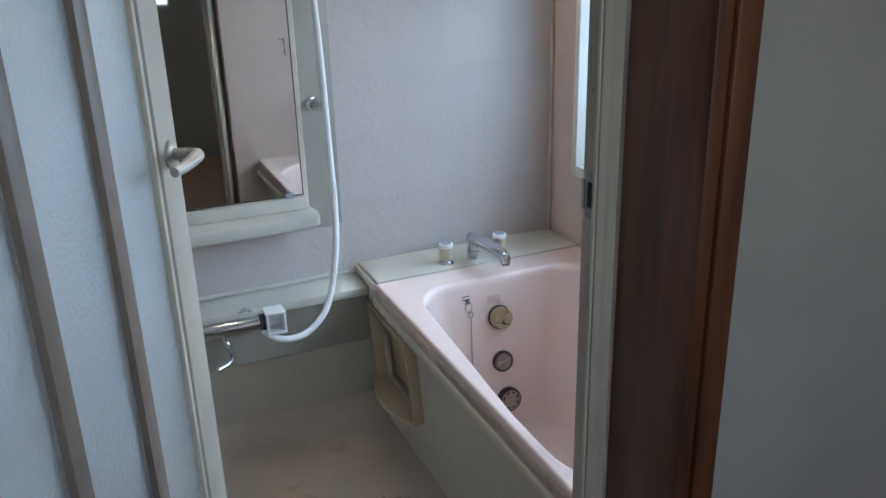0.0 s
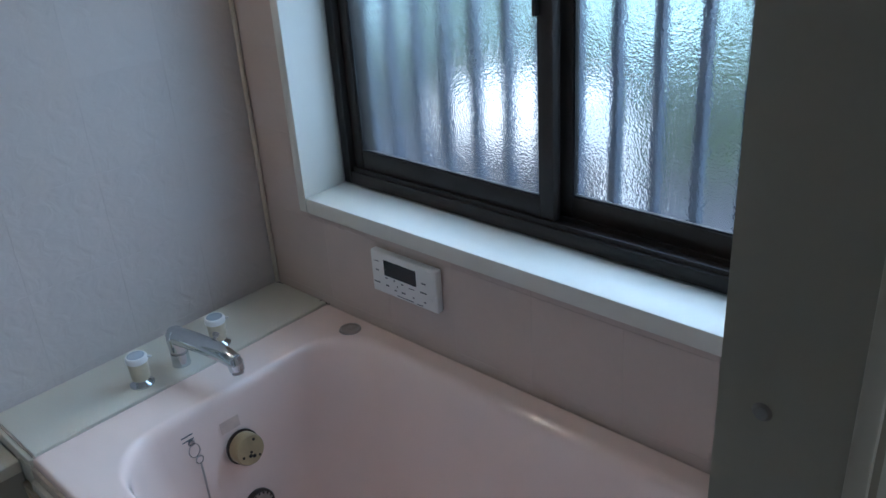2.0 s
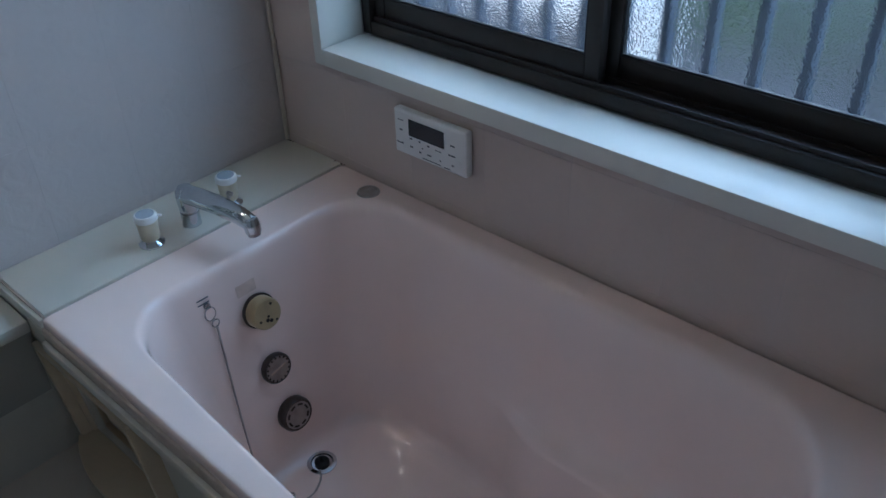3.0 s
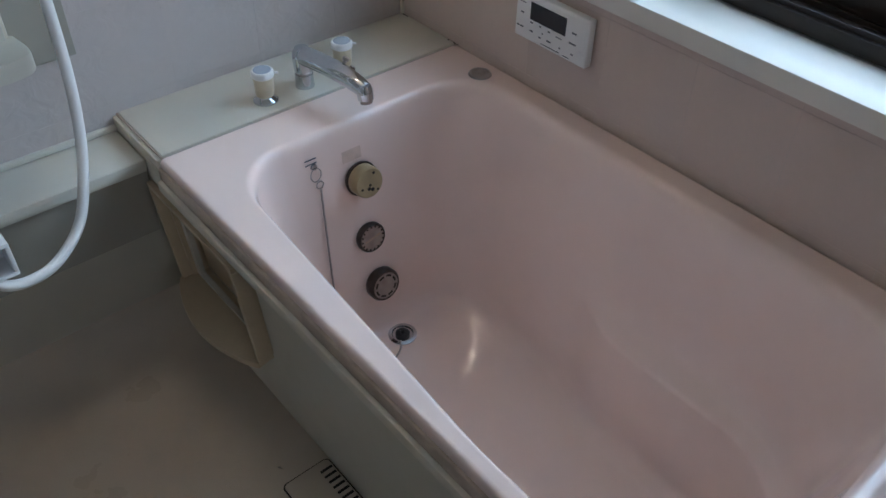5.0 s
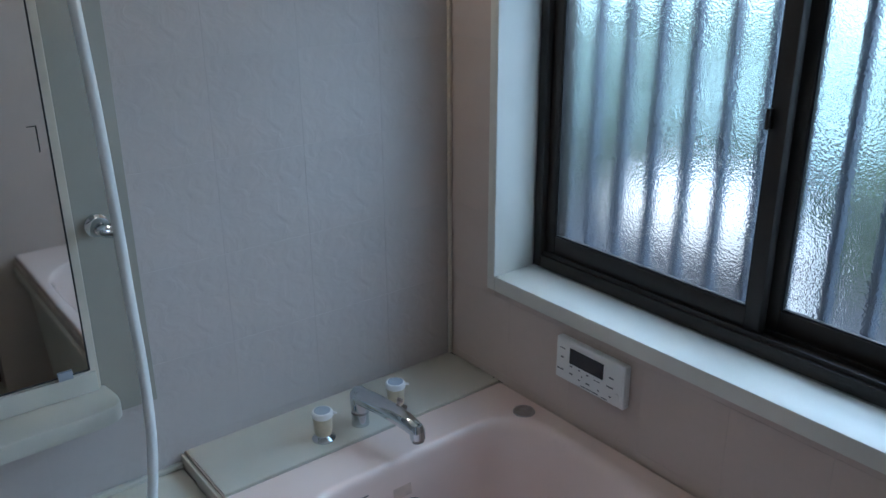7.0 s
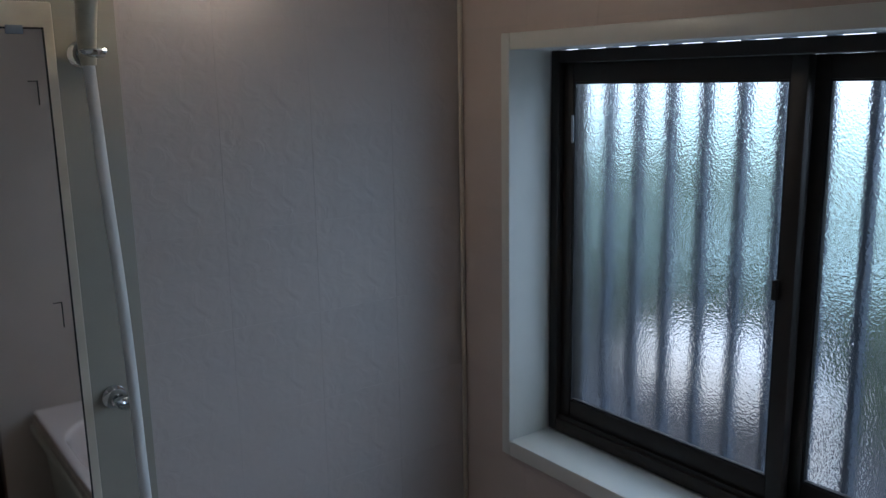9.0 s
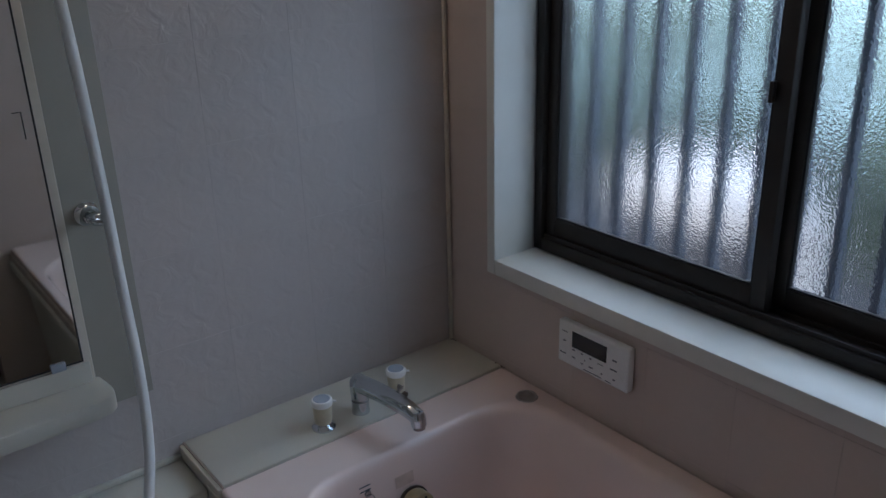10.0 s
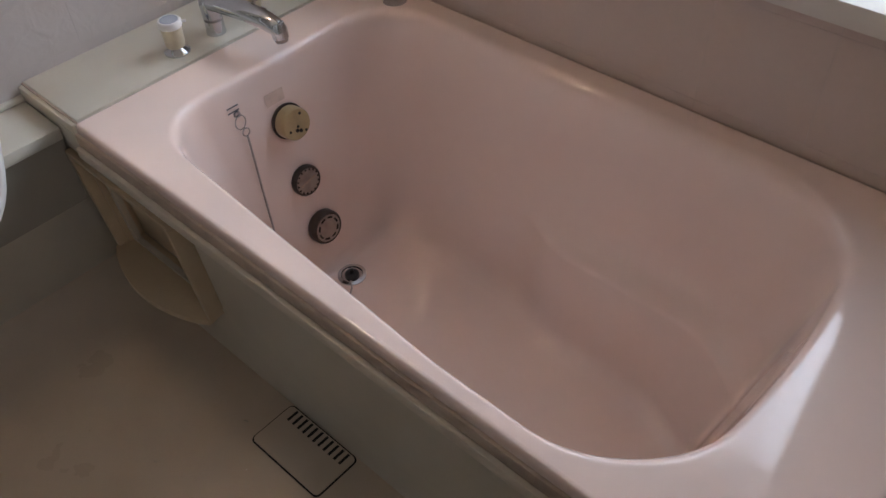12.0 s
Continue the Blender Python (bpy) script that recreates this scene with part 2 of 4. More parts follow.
def box(x0, y0, z0, x1, y1, z1, bevel=0.0, seg=2, bm=None):
    tmp = bmesh.new()
    bmesh.ops.create_cube(tmp, size=1)
    for v in tmp.verts:
        v.co = Vector(((x0 + x1) / 2 + v.co.x * (x1 - x0), (y0 + y1) / 2 + v.co.y * (y1 - y0), (z0 + z1) / 2 + v.co.z * (z1 - z0)))
    if bevel:
        bmesh.ops.bevel(tmp, geom=tmp.edges[:], offset=bevel, segments=seg, profile=0.5, affect="EDGES")
    if bm is None:
        return tmp
    return join(bm, tmp)


def join(bm, tmp):
    me = bpy.data.meshes.new("tmp")
    tmp.to_mesh(me)
    tmp.free()
    bm.from_mesh(me)
    bpy.data.meshes.remove(me)
    return bm


def lathe(profile, origin, axis=(0, 0, 1), n=32, bm=None):
    """Turns (radius, height) pairs about an axis through origin."""
    tmp = bmesh.new()
    q = Vector((0, 0, 1)).rotation_difference(Vector(axis).normalized()).to_matrix()
    rings = []
    for r, h in profile:
        if r < 1e-6:
            rings.append([tmp.verts.new(Vector(origin) + q @ Vector((0, 0, h)))])
        else:
            rings.append([tmp.verts.new(Vector(origin) + q @ Vector((r * math.cos(2 * math.pi * k / n), r * math.sin(2 * math.pi * k / n), h))) for k in range(n)])
    for a, b in zip(rings, rings[1:]):
        for k in range(n):
            f = [a[k % len(a)], a[(k + 1) % len(a)], b[(k + 1) % len(b)], b[k % len(b)]]
            f = list(dict.fromkeys(f))
            if len(f) > 2:
                tmp.faces.new(f)
    if bm is None:
        return tmp
    return join(bm, tmp)


def sweep(points, radii, n=16, bm=None, steps=8, flat=1.0):
    """A round tube through points (Catmull-Rom); radii: one number or one for each point."""
    P = [Vector(p) for p in points]
    R = list(radii) if isinstance(radii, (list, tuple)) else [radii] * len(P)
    pts, rr = [], []
    for i in range(len(P) - 1):
        a, b, c, d = P[max(i - 1, 0)], P[i], P[i + 1], P[min(i + 2, len(P) - 1)]
        for s in range(steps):
            u = s / steps
            pts.append(0.5 * (2 * b + (c - a) * u + (2 * a - 5 * b + 4 * c - d) * u * u + (3 * b - a - 3 * c + d) * u ** 3))
            rr.append(R[i] * (1 - u) + R[i + 1] * u)
    pts.append(P[-1])
    rr.append(R[-1])
    tmp = bmesh.new()
    rings, side = [], None
    for i, p in enumerate(pts):
        t = (pts[min(i + 1, len(pts) - 1)] - pts[max(i - 1, 0)]).normalized()
        if side is None:
            side = t.orthogonal().normalized()
        side = (side - t * side.dot(t)).normalized()
        up = t.cross(side)
        rings.append([tmp.verts.new(p + rr[i] * (math.cos(2 * math.pi * k / n) * side + flat * math.sin(2 * math.pi * k / n) * up)) for k in range(n)])
    for a, b in zip(rings, rings[1:]):
        for k in range(n):
            tmp.faces.new((a[k], a[(k + 1) % n], b[(k + 1) % n], b[k]))
    tmp.faces.new(rings[0][::-1])
    tmp.faces.new(rings[-1])
    if bm is None:
        return tmp
    return join(bm, tmp)


def prism(outline, lo, hi, axis="z", bevel=0.0, bm=None):
    """An outline of 2D points pushed from lo to hi along an axis."""
    tmp = bmesh.new()
    put = {"z": lambda a, b, c: (a, b, c), "y": lambda a, b, c: (a, c, b), "x": lambda a, b, c: (c, a, b)}[axis]
    A = [tmp.verts.new(put(a, b, lo)) for a, b in outline]
    B = [tmp.verts.new(put(a, b, hi)) for a, b in outline]
    tmp.faces.new(A[::-1])
    tmp.faces.new(B)
    for k in range(len(A)):
        j = (k + 1) % len(A)
        tmp.faces.new((A[k], A[j], B[j], B[k]))
    bmesh.ops.recalc_face_normals(tmp, faces=tmp.faces)
    if bevel:
        bmesh.ops.bevel(tmp, geom=tmp.edges[:], offset=bevel, segments=2, profile=0.5, affect="EDGES", clamp_overlap=True)
    if bm is None:
        return tmp
    return join(bm, tmp)


def framed(x0, z0, x1, z1, w, y0, y1, bevel=0.0):
    """A rectangular frame in the xz plane; w: widths left, bottom, right, top."""
    bm = bmesh.new()
    l, b, r, t = w
    box(x0, y0, z0, x0 + l, y1, z1, bevel, bm=bm)
    box(x1 - r, y0, z0, x1, y1, z1, bevel, bm=bm)
    box(x0 + l, y0 + 0.001, z0, x1 - r, y1 - 0.001, z0 + b, bevel, bm=bm)
    box(x0 + l, y0 + 0.001, z1 - t, x1 - r, y1 - 0.001, z1, bevel, bm=bm)
    return bm


# ---- plan ----
RX, RY, RZ = 1.575, -1.80, 2.15      # bathroom: x 0 to RX, y RY to 0
WALL_X1 = 1.775                       # changing-room face of the door wall
RIM = 0.552
WIN = (0.183, 0.830, 1.445, 1.722)    # clear opening of the window: x0, z0, x1, z1
OPEN_Y0, OPEN_Y1 = -1.748, -0.846      # structural door opening
DRESS_Z = 0.10

# ---- setting ----
def walls():
    x0, z0, x1, z1 = WIN
    x0, z0, x1, z1 = x0 - 0.010, z0 - 0.010, x1 + 0.010, z1 + 0.010
    t = 0.17
    bm = bmesh.new()
    box(-0.15, 0.0005, -0.1, x0, t, RZ, bm=bm)
    box(x1, 0.0005, -0.1, RX + 0.2, t, RZ, bm=bm)
    box(x0, 0.0005, -0.1, x1, t, z0, bm=bm)
    box(x0, 0.0005, z1, x1, t, RZ, bm=bm)
    wn_ = solo("wall_north", bm, JOINT, "pinkish beige moulded bathroom wall panel around the window", "wall", kind="structure", smooth=False)
    bm = box(-0.15, RY - 0.15, -0.1, -0.0005, 0.004, RZ)
    ww_ = solo("wall_west", bm, JOINT, "pinkish grey moulded panel wall behind taps and mirror", "wall", kind="structure", smooth=False)
    bm = box(-0.004, RY - 0.15, -0.1, RX, RY, RZ)
    solo("wall_south", bm, PANEL, "pinkish beige bathroom wall panel", "wall", kind="structure", smooth=False)
    bm = bmesh.new()
    box(RX, OPEN_Y1, -0.1, WALL_X1, 0.004, 2.4, bm=bm)
    box(RX, RY - 0.9, -0.1, WALL_X1, OPEN_Y0, 2.4, bm=bm)
    box(RX, OPEN_Y0, 2.06, WALL_X1, OPEN_Y1, 2.4, bm=bm)
    for f in bm.faces:
        f.normal_update()
        c = f.calc_center_median()
        f.material_index = 1 if c.x > WALL_X1 - 0.01 else 0
    solo("wall_east", bm, [PANEL_W, PLASTER], "beige wall with the bathroom doorway", "wall", kind="structure", smooth=False)
    bm = box(-0.15, RY - 0.15, RZ, RX, 0.17, RZ + 0.05)
    solo("ceiling", bm, CEIL, "plain off-white bathroom ceiling panel", "ceiling", kind="structure", smooth=False)
    # changing room, closed around the camera
    bm = bmesh.new()
    box(WALL_X1, 0.0, 0.0, 3.6, 0.1, 2.4, bm=bm)
    solo("wall_changing_room_north", bm, PLASTER, "greige wallpapered changing room wall", "wall", kind="structure", smooth=False)
    bm = box(WALL_X1, -2.8, 0.0, 3.6, -2.7, 2.4)
    solo("wall_changing_room_south", bm, PLASTER, "greige wallpapered changing room wall", "wall", kind="structure", smooth=False)
    # unseen wall; its opening is added to hold the fill lamp
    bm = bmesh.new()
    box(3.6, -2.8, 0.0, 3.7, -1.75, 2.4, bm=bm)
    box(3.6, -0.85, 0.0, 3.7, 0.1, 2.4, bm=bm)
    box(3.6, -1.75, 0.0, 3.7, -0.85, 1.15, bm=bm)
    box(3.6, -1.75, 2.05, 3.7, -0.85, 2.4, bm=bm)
    solo("wall_changing_room_east", bm, PLASTER, "greige wallpapered wall with a plain opening added for the fill lamp", "wall", kind="structure", smooth=False)
    solo("ceiling_changing_room", box(WALL_X1, -2.8, 2.4, 3.7, 0.1, 2.45), CEIL, "plain off-white changing room ceiling", "ceiling", kind="structure", smooth=False)
    solo("floor_changing_room", box(WALL_X1 - 0.01, -2.7, -0.05, 3.6, 0.0, DRESS_Z), PLANK, "brown wooden changing room floor", "floor", kind="structure", smooth=False)
    return wn_, ww_


WALL_N, WALL_W = walls()


def bath_floor():
    """Resin floor pan: nearly flat, turned up in a soft cove against the west and south sides."""
    bm = bmesh.new()
    nx, ny = 40, 34
    grid = []
    for i in range(nx + 1):
        row = []
        for j in range(ny + 1):
            x, y = RX * i / nx, RY + (-0.64 - RY) * j / ny
            cove = 0.075 * max(0.0, 1 - x / 0.13) ** 2 + 0.06 * max(0.0, 1 - (y - RY) / 0.10) ** 2
            row.append(bm.verts.new((x, y, cove)))
        grid.append(row)
    for i in range(nx):
        for j in range(ny):
            bm.faces.new((grid[i][j], grid[i + 1][j], grid[i + 1][j + 1], grid[i][j + 1]))
    low = bmesh.ops.extrude_face_region(bm, geom=bm.faces[:])["geom"]
    for v in [g for g in low if isinstance(g, bmesh.types.BMVert)]:
        v.co.z = -0.1
    solo("floor", bm, FLOOR, "greenish beige resin bathroom floor pan, slightly worn", "floor", kind="structure")


bath_floor()


# ---- tub ----
def ring(x0, x1, y0, y1, r_left, r_right, bulge, z, per=10, taper=0.0):
    """A rounded rectangle, its right end bowed out; anticlockwise from the lower left corner."""
    pts = []
    for cx, cy, r, a0 in ((x0, y0, r_left, 180), (x1, y0, r_right, 270), (x1, y1, r_right, 0), (x0, y1, r_left, 90)):
        sx, sy = (1 if cx == x0 else -1), (1 if cy == y0 else -1)
        for k in range(per + 1):
            a = radians(a0 + 90 * k / per)
            pts.append([cx + sx * r + r * math.cos(a), cy + sy * r + r * math.sin(a)])
        pts.append(None)
    out = []
    corners, cur = [], []
    for p in pts:
        if p is None:
            corners.append(cur)
            cur = []
        else:
            cur.append(p)
    for i, c in enumerate(corners):
        out += c
        a, b = c[-1], corners[(i + 1) % 4][0]
        m = 16 if i in (0, 2) else 8
        for k in range(1, m):
            u = k / m
            out.append([a[0] + (b[0] - a[0]) * u, a[1] + (b[1] - a[1]) * u])
    ym = (y0 + y1) / 2
    res = []
    for x, y in out:
        if x > (x0 + x1) / 2:
            s = max(0.0, (x - (x0 + x1) / 2) / ((x1 - x0) / 2))
            x += bulge * (1 - ((y - ym) / ((y1 - y0) / 2)) ** 2) * s ** 3
        if taper and y < ym:
            y += taper * min(1.0, max(0.0, (1.05 - x) / 0.72)) * (ym - y) / (ym - y0)
        res.append((x, y, z))
    return res


def smoothstep(a, b, x):
    u = min(1.0, max(0.0, (x - a) / (b - a)))
    return u * u * (3 - 2 * u)


def bathtub():
    tub = thing("bathtub", (0.89, -0.39, 0.0), "glossy pale pink acrylic bathtub set along the window wall", "bathtub")
    bm = bmesh.new()
    rings = []
    x0, x1, y0, y1 = 0.199, 1.572, -0.738, -0.002
    rings.append(ring(x0, x1, y0, y1, 0.006, 0.006, 0, RIM - 0.020))
    rings.append(ring(x0, x1, y0, y1, 0.008, 0.008, 0, RIM - 0.006))
    rings.append(ring(x0 + 0.002, x1 - 0.002, y0 + 0.002, y1 - 0.002, 0.010, 0.010, 0, RIM - 0.002))
    rings.append(ring(x0 + 0.006, x1 - 0.006, y0 + 0.006, y1 - 0.004, 0.012, 0.012, 0, RIM))
    # inner mouth: fillet from the rim, then walls that lean in to the bottom
    mouth = [(0.0, 0.0, 0.0), (0.003, 0.0006, 0.0), (0.007, 0.003, 0.0), (0.011, 0.008, 0.0), (0.014, 0.016, 0.0), (0.016, 0.026, 0.0)]
    rings.append(ring(x0 + 0.010, x1 - 0.010, y0 + 0.010, y1 - 0.008, 0.014, 0.014, 0, RIM))
    for d in (-0.010, -0.004):
        rings.append(ring(0.304 + d, 1.375 - d, -0.712 + d * 0.7, -0.046 - d, 0.128, 0.163, 0.042, RIM, taper=0.052))
    for d, dz, _ in mouth:
        rings.append(ring(0.304 + d, 1.375 - d, -0.712 + d * 0.7, -0.046 - d * 1.6, 0.125, 0.16, 0.042, RIM - dz, taper=0.052))
    lx0, lx1, ly0, ly1 = 0.320, 1.357, -0.700, -0.078
    bx0, bx1, by0, by1 = 0.384, 1.262, -0.625, -0.150
    levels = [0.07, 0.16, 0.28, 0.40, 0.50, 0.535, 0.56, 0.575, 0.585, 0.66, 0.74, 0.82, 0.89, 0.94]
    depth = RIM - 0.034 - 0.006
    for u in levels:
        z = RIM - 0.034 - depth * u
        k = u
        pts = ring(lx0 + (bx0 - lx0) * k, lx1 + (bx1 - lx1) * k, ly0 + (by0 - ly0) * k, ly1 + (by1 - ly1) * k, 0.12, 0.15, 0.04 * (1 - 0.5 * k), z, taper=0.050)
        step = smoothstep(0.50, 0.575, u)
        res = []
        for x, y, zz in pts:
            if y > -0.30:
                w = smoothstep(0.74, 0.90, x) * step * smoothstep(-0.30, -0.16, y)
                y -= 0.050 * w
            res.append((x, y, zz))
        rings.append(res)
    for d, dz in ((0.010, 0.012), (0.026, 0.004), (0.045, 0.0)):
        pts = ring(bx0 - 0.004 + d, bx1 + 0.012 - d, by0 - 0.004 + d, by1 + 0.004 - d, 0.10, 0.14, 0.020, 0.006 + dz, taper=0.048)
        res = []
        for x, y, zz in pts:
            if y > -0.30:
                y -= 0.050 * smoothstep(0.74, 0.90, x) * smoothstep(-0.30, -0.16, y)
            res.append((x, y, zz))
        rings.append(res)
    prev = None
    for r in rings:
        cur = [bm.verts.new(p) for p in r]
        if prev:
            n = len(cur)
            for k in range(n):
                bm.faces.new((prev[k], prev[(k + 1) % n], cur[(k + 1) % n], cur[k]))
        prev = cur
    bm.faces.new(prev)
    shell = part("shell", bm, TUB, tub)
    shell.data.set_sharp_from_angle(angle=radians(70))
    # drain in the bottom with its rubber plug
    dx, dy, dz = 0.438, -0.353, 0.007
    ringp = part("drain_ring", lathe([(0.0, 0.0), (0.034, 0.0), (0.034, 0.003), (0.026, 0.004), (0.024, 0.001), (0.0, 0.001)], (dx, dy, dz)), CHROME, tub, "bright steel drain ring")
    part("plug", lathe([(0.017, 0.001), (0.017, 0.006), (0.014, 0.009), (0.006, 0.010), (0.005, 0.018), (0.0, 0.019)], (dx, dy, dz)), BLACK, tub, "black rubber drain plug")
    # push button in the rim
    part("drain_button", lathe([(0.0, 0.001), (0.019, 0.001), (0.021, 0.003), (0.024, 0.003), (0.026, 0.0)], (0.340, -0.053, RIM)), STEEL, tub, "round steel drain button in the rim")
    # the three fittings on the end wall
    ax = Vector((1, 0, 0.16)).normalized()

    def end_x(z):
        u = (RIM - 0.034 - z) / depth
        return lx0 + (bx0 - lx0) * u

    z = 0.421
    o = (end_x(z) + 0.002, -0.380, z)
    noz = part("jet_cap", lathe([(0.032, 0.0), (0.0345, 0.004), (0.0345, 0.026), (0.034, 0.035), (0.032, 0.038), (0.0, 0.039)], o, ax), BRASSY, tub, "yellowed plastic jet cap with small holes")
    part("jet_seat", lathe([(0.0, 0.002), (0.037, 0.002), (0.0385, 0.006), (0.0385, 0.009), (0.034, 0.010)], o, ax), DARK_STEEL, tub, "dark seat ring of the jet cap")
    for a, r, s in ((250, 0.012, 0.0042), (285, 0.016, 0.0042), (265, 0.004, 0.003), (60, 0.024, 0.003), (200, 0.022, 0.0028), (310, 0.026, 0.0028)):
        c = Vector(o) + ax * 0.0385 + Vector((0, 1, 0)) * r * math.cos(radians(a)) + ax.cross(Vector((0, 1, 0))) * r * math.sin(radians(a))
        part("jet_hole", lathe([(0.0, 0.0012), (s, 0.0012), (s, 0.0)], c, ax, 10), SLOT, noz)
    z = 0.271
    o = Vector((end_x(z) + 0.001, -0.377, z))
    mid = part("circulation_disc", lathe([(0.033, 0.0), (0.035, 0.004), (0.035, 0.014), (0.032, 0.018), (0.030, 0.016), (0.0, 0.016)], o, ax), DARK_STEEL, tub, "dull chrome circulation outlet disc with dark rim")
    part("face", lathe([(0.0, 0.0166), (0.0296, 0.0166), (0.0296, 0.0150)], o, ax), STEEL, mid, "dull chrome face")
    side = Vector((0, 1, 0))
    up = ax.cross(side)
    for k in range(16):
        a = 2 * math.pi * k / 16
        c = o + ax * 0.0165 + side * 0.0275 * math.cos(a) + up * 0.0275 * math.sin(a)
        part("slot", lathe([(0.0, 0.001), (0.0022, 0.001), (0.0022, 0.0)], c, ax, 8), SLOT, mid)
    part("grip_bar", sweep([o + ax * 0.0165 - side * 0.02 - up * 0.004, o + ax * 0.0165 + side * 0.02 + up * 0.004], 0.0022, 8, steps=2), TAN, mid)
    z = 0.138
    o = Vector((end_x(z) + 0.001, -0.365, z))
    low = part("suction_disc", lathe([(0.037, 0.0), (0.040, 0.005), (0.040, 0.022), (0.037, 0.027), (0.034, 0.026), (0.0, 0.026)], o, ax), DARK_STEEL, tub, "dull chrome slotted suction cover with dark rim")
    part("face", lathe([(0.0, 0.0268), (0.0330, 0.0266), (0.0330, 0.0250)], o, ax), STEEL, low, "dull chrome face")
    for k in range(8):
        a0 = 2 * math.pi * (k + 0.15) / 8
        pts = []
        for s in range(4):
            a = a0 + 2 * math.pi * 0.6 / 8 * s / 3
            pts.append(o + ax * 0.0265 + side * 0.0262 * math.cos(a) + up * 0.0262 * math.sin(a))
        part("slot", sweep(pts, 0.0024, 6, steps=2), SLOT, low)
    # printed notice and the ghost of an old sticker
    z = 0.505
    for k in range(2):
        zz = z - 0.010 * k
        x = end_x(zz) + 0.0015
        part("notice_line", box(x, -0.500, zz, x + 0.001, -0.474, zz + 0.0025), INK, tub, smooth=False)
    zz = 0.466
    b = bmesh.new()
    v = [b.verts.new((end_x(zc) + 0.0015, yc, zc)) for yc, zc in ((-0.414, zz), (-0.368, zz), (-0.368, zz + 0.026), (-0.414, zz + 0.026))]
    b.faces.new(v)
    g = bmesh.ops.extrude_face_region(b, geom=b.faces[:])["geom"]
    for vv in [k for k in g if isinstance(k, bmesh.types.BMVert)]:
        vv.co.x += 0.0006
    part("sticker_ghost", b, OLD_TAPE, tub, "faded tan tape mark", smooth=False)
    return end_x


OLD_TAPE = surface("faded_tape", (0.66, 0.50, 0.42), 0.4, var=0.08, scale=40)
END_X = bathtub()


def plug_chain():
    ch = thing("plug_chain", (0.33, -0.481, 0.487), "thin steel ball chain with ring hanging in the bathtub", "plug chain")
    xe = END_X(0.487)
    part("eyelet", lathe([(0.0, 0.005), (0.006, 0.004), (0.008, 0.0), (0.0, 0.0)], (xe, -0.481, 0.487), (1, 0, 0.16), 16), CHROME, ch)
    pts = [(xe + 0.006, -0.481 + 0.012 * math.sin(2 * math.pi * k / 12), 0.470 + 0.016 * math.cos(2 * math.pi * k / 12)) for k in range(13)]
    part("ring", sweep(pts, 0.0012, 8, steps=3), CHROME, ch)
    pts = [(xe + 0.010, -0.476 + 0.008 * math.sin(2 * math.pi * k / 10), 0.446 + 0.009 * math.cos(2 * math.pi * k / 10)) for k in range(11)]
    part("small_ring", sweep(pts, 0.0014, 8, steps=3), CHROME, ch)
    path = [(END_X(0.436) + 0.006, -0.476, 0.436), (END_X(0.32) + 0.006, -0.481, 0.32), (END_X(0.20) + 0.007, -0.486, 0.20), (0.392, -0.492, 0.09), (0.425, -0.497, 0.03),
            (0.452, -0.498, 0.012), (0.470, -0.470, 0.010), (0.458, -0.452, 0.010), (0.447, -0.468, 0.010), (0.468, -0.486, 0.010), (0.486, -0.462, 0.010), (0.492, -0.425, 0.012), (0.478, -0.392, 0.016), (0.462, -0.377, 0.024)]
    part("chain", sweep(path, 0.0022, 8, steps=10), STEEL, ch)


plug_chain()


# ---- ledge, deck and apron ----
def deck():
    d = thing("tap_deck", (0.1, -0.37, RIM), "ivory resin deck at the tap end of the bathtub", "deck")
    part("slab", box(0.001, -0.730, RIM - 0.022, 0.197, -0.002, RIM + 0.002, 0.003), DECK, d)
    part("end_strip", box(0.001, -0.742, RIM - 0.034, 0.199, -0.732, RIM - 0.004, 0.002), CREAM, d, "cream edge strip")
    part("end_seal", box(0.001, -0.7335, RIM - 0.016, 0.199, -0.7295, RIM - 0.0005), TAN, d)


deck()


def apron():
    a = thing("bath_apron", (0.79, -0.74, 0.0), "grey-ivory resin apron panel below the bathtub rim", "bath panel")
    # leaning panel with the opening for the pocket cut out of it
    zt, zb, yt, yb = 0.490, -0.005, -0.718, -0.680
    xs, zs = [0.001, 0.163, 0.465, 1.572], [zb, 0.204, 0.449, zt]
    b = bmesh.new()
    for i in range(3):
        for j in range(3):
            if i == 1 and j == 1:
                continue
            q = []
            for x, z in ((xs[i], zs[j]), (xs[i + 1], zs[j]), (xs[i + 1], zs[j + 1]), (xs[i], zs[j + 1])):
                y = yb + (yt - yb) * (z - zb) / (zt - zb)
                q.append((x, y, z))
            f = [b.verts.new(p) for p in q]
            b.faces.new(f)
    bmesh.ops.remove_doubles(b, verts=b.verts, dist=1e-5)
    g = bmesh.ops.extrude_face_region(b, geom=b.faces[:])["geom"]
    for v in [k for k in g if isinstance(k, bmesh.types.BMVert)]:
        v.co.y += 0.012
    part("panel", b, APRON, a)
    part("top_strip", box(0.200, -0.752, 0.482, 1.572, -0.712, 0.506, 0.004), CREAM, a, "cream strip below the rim")
    part("seal", box(0.200, -0.7440, 0.5055, 1.572, -0.716, 0.5325, 0.003), TAN, a, "brownish aged seal strip")
    part("deck_fascia", box(0.1435, -0.744, 0.478, 0.199, -0.708, RIM - 0.023, 0.002), APRON, a)


apron()


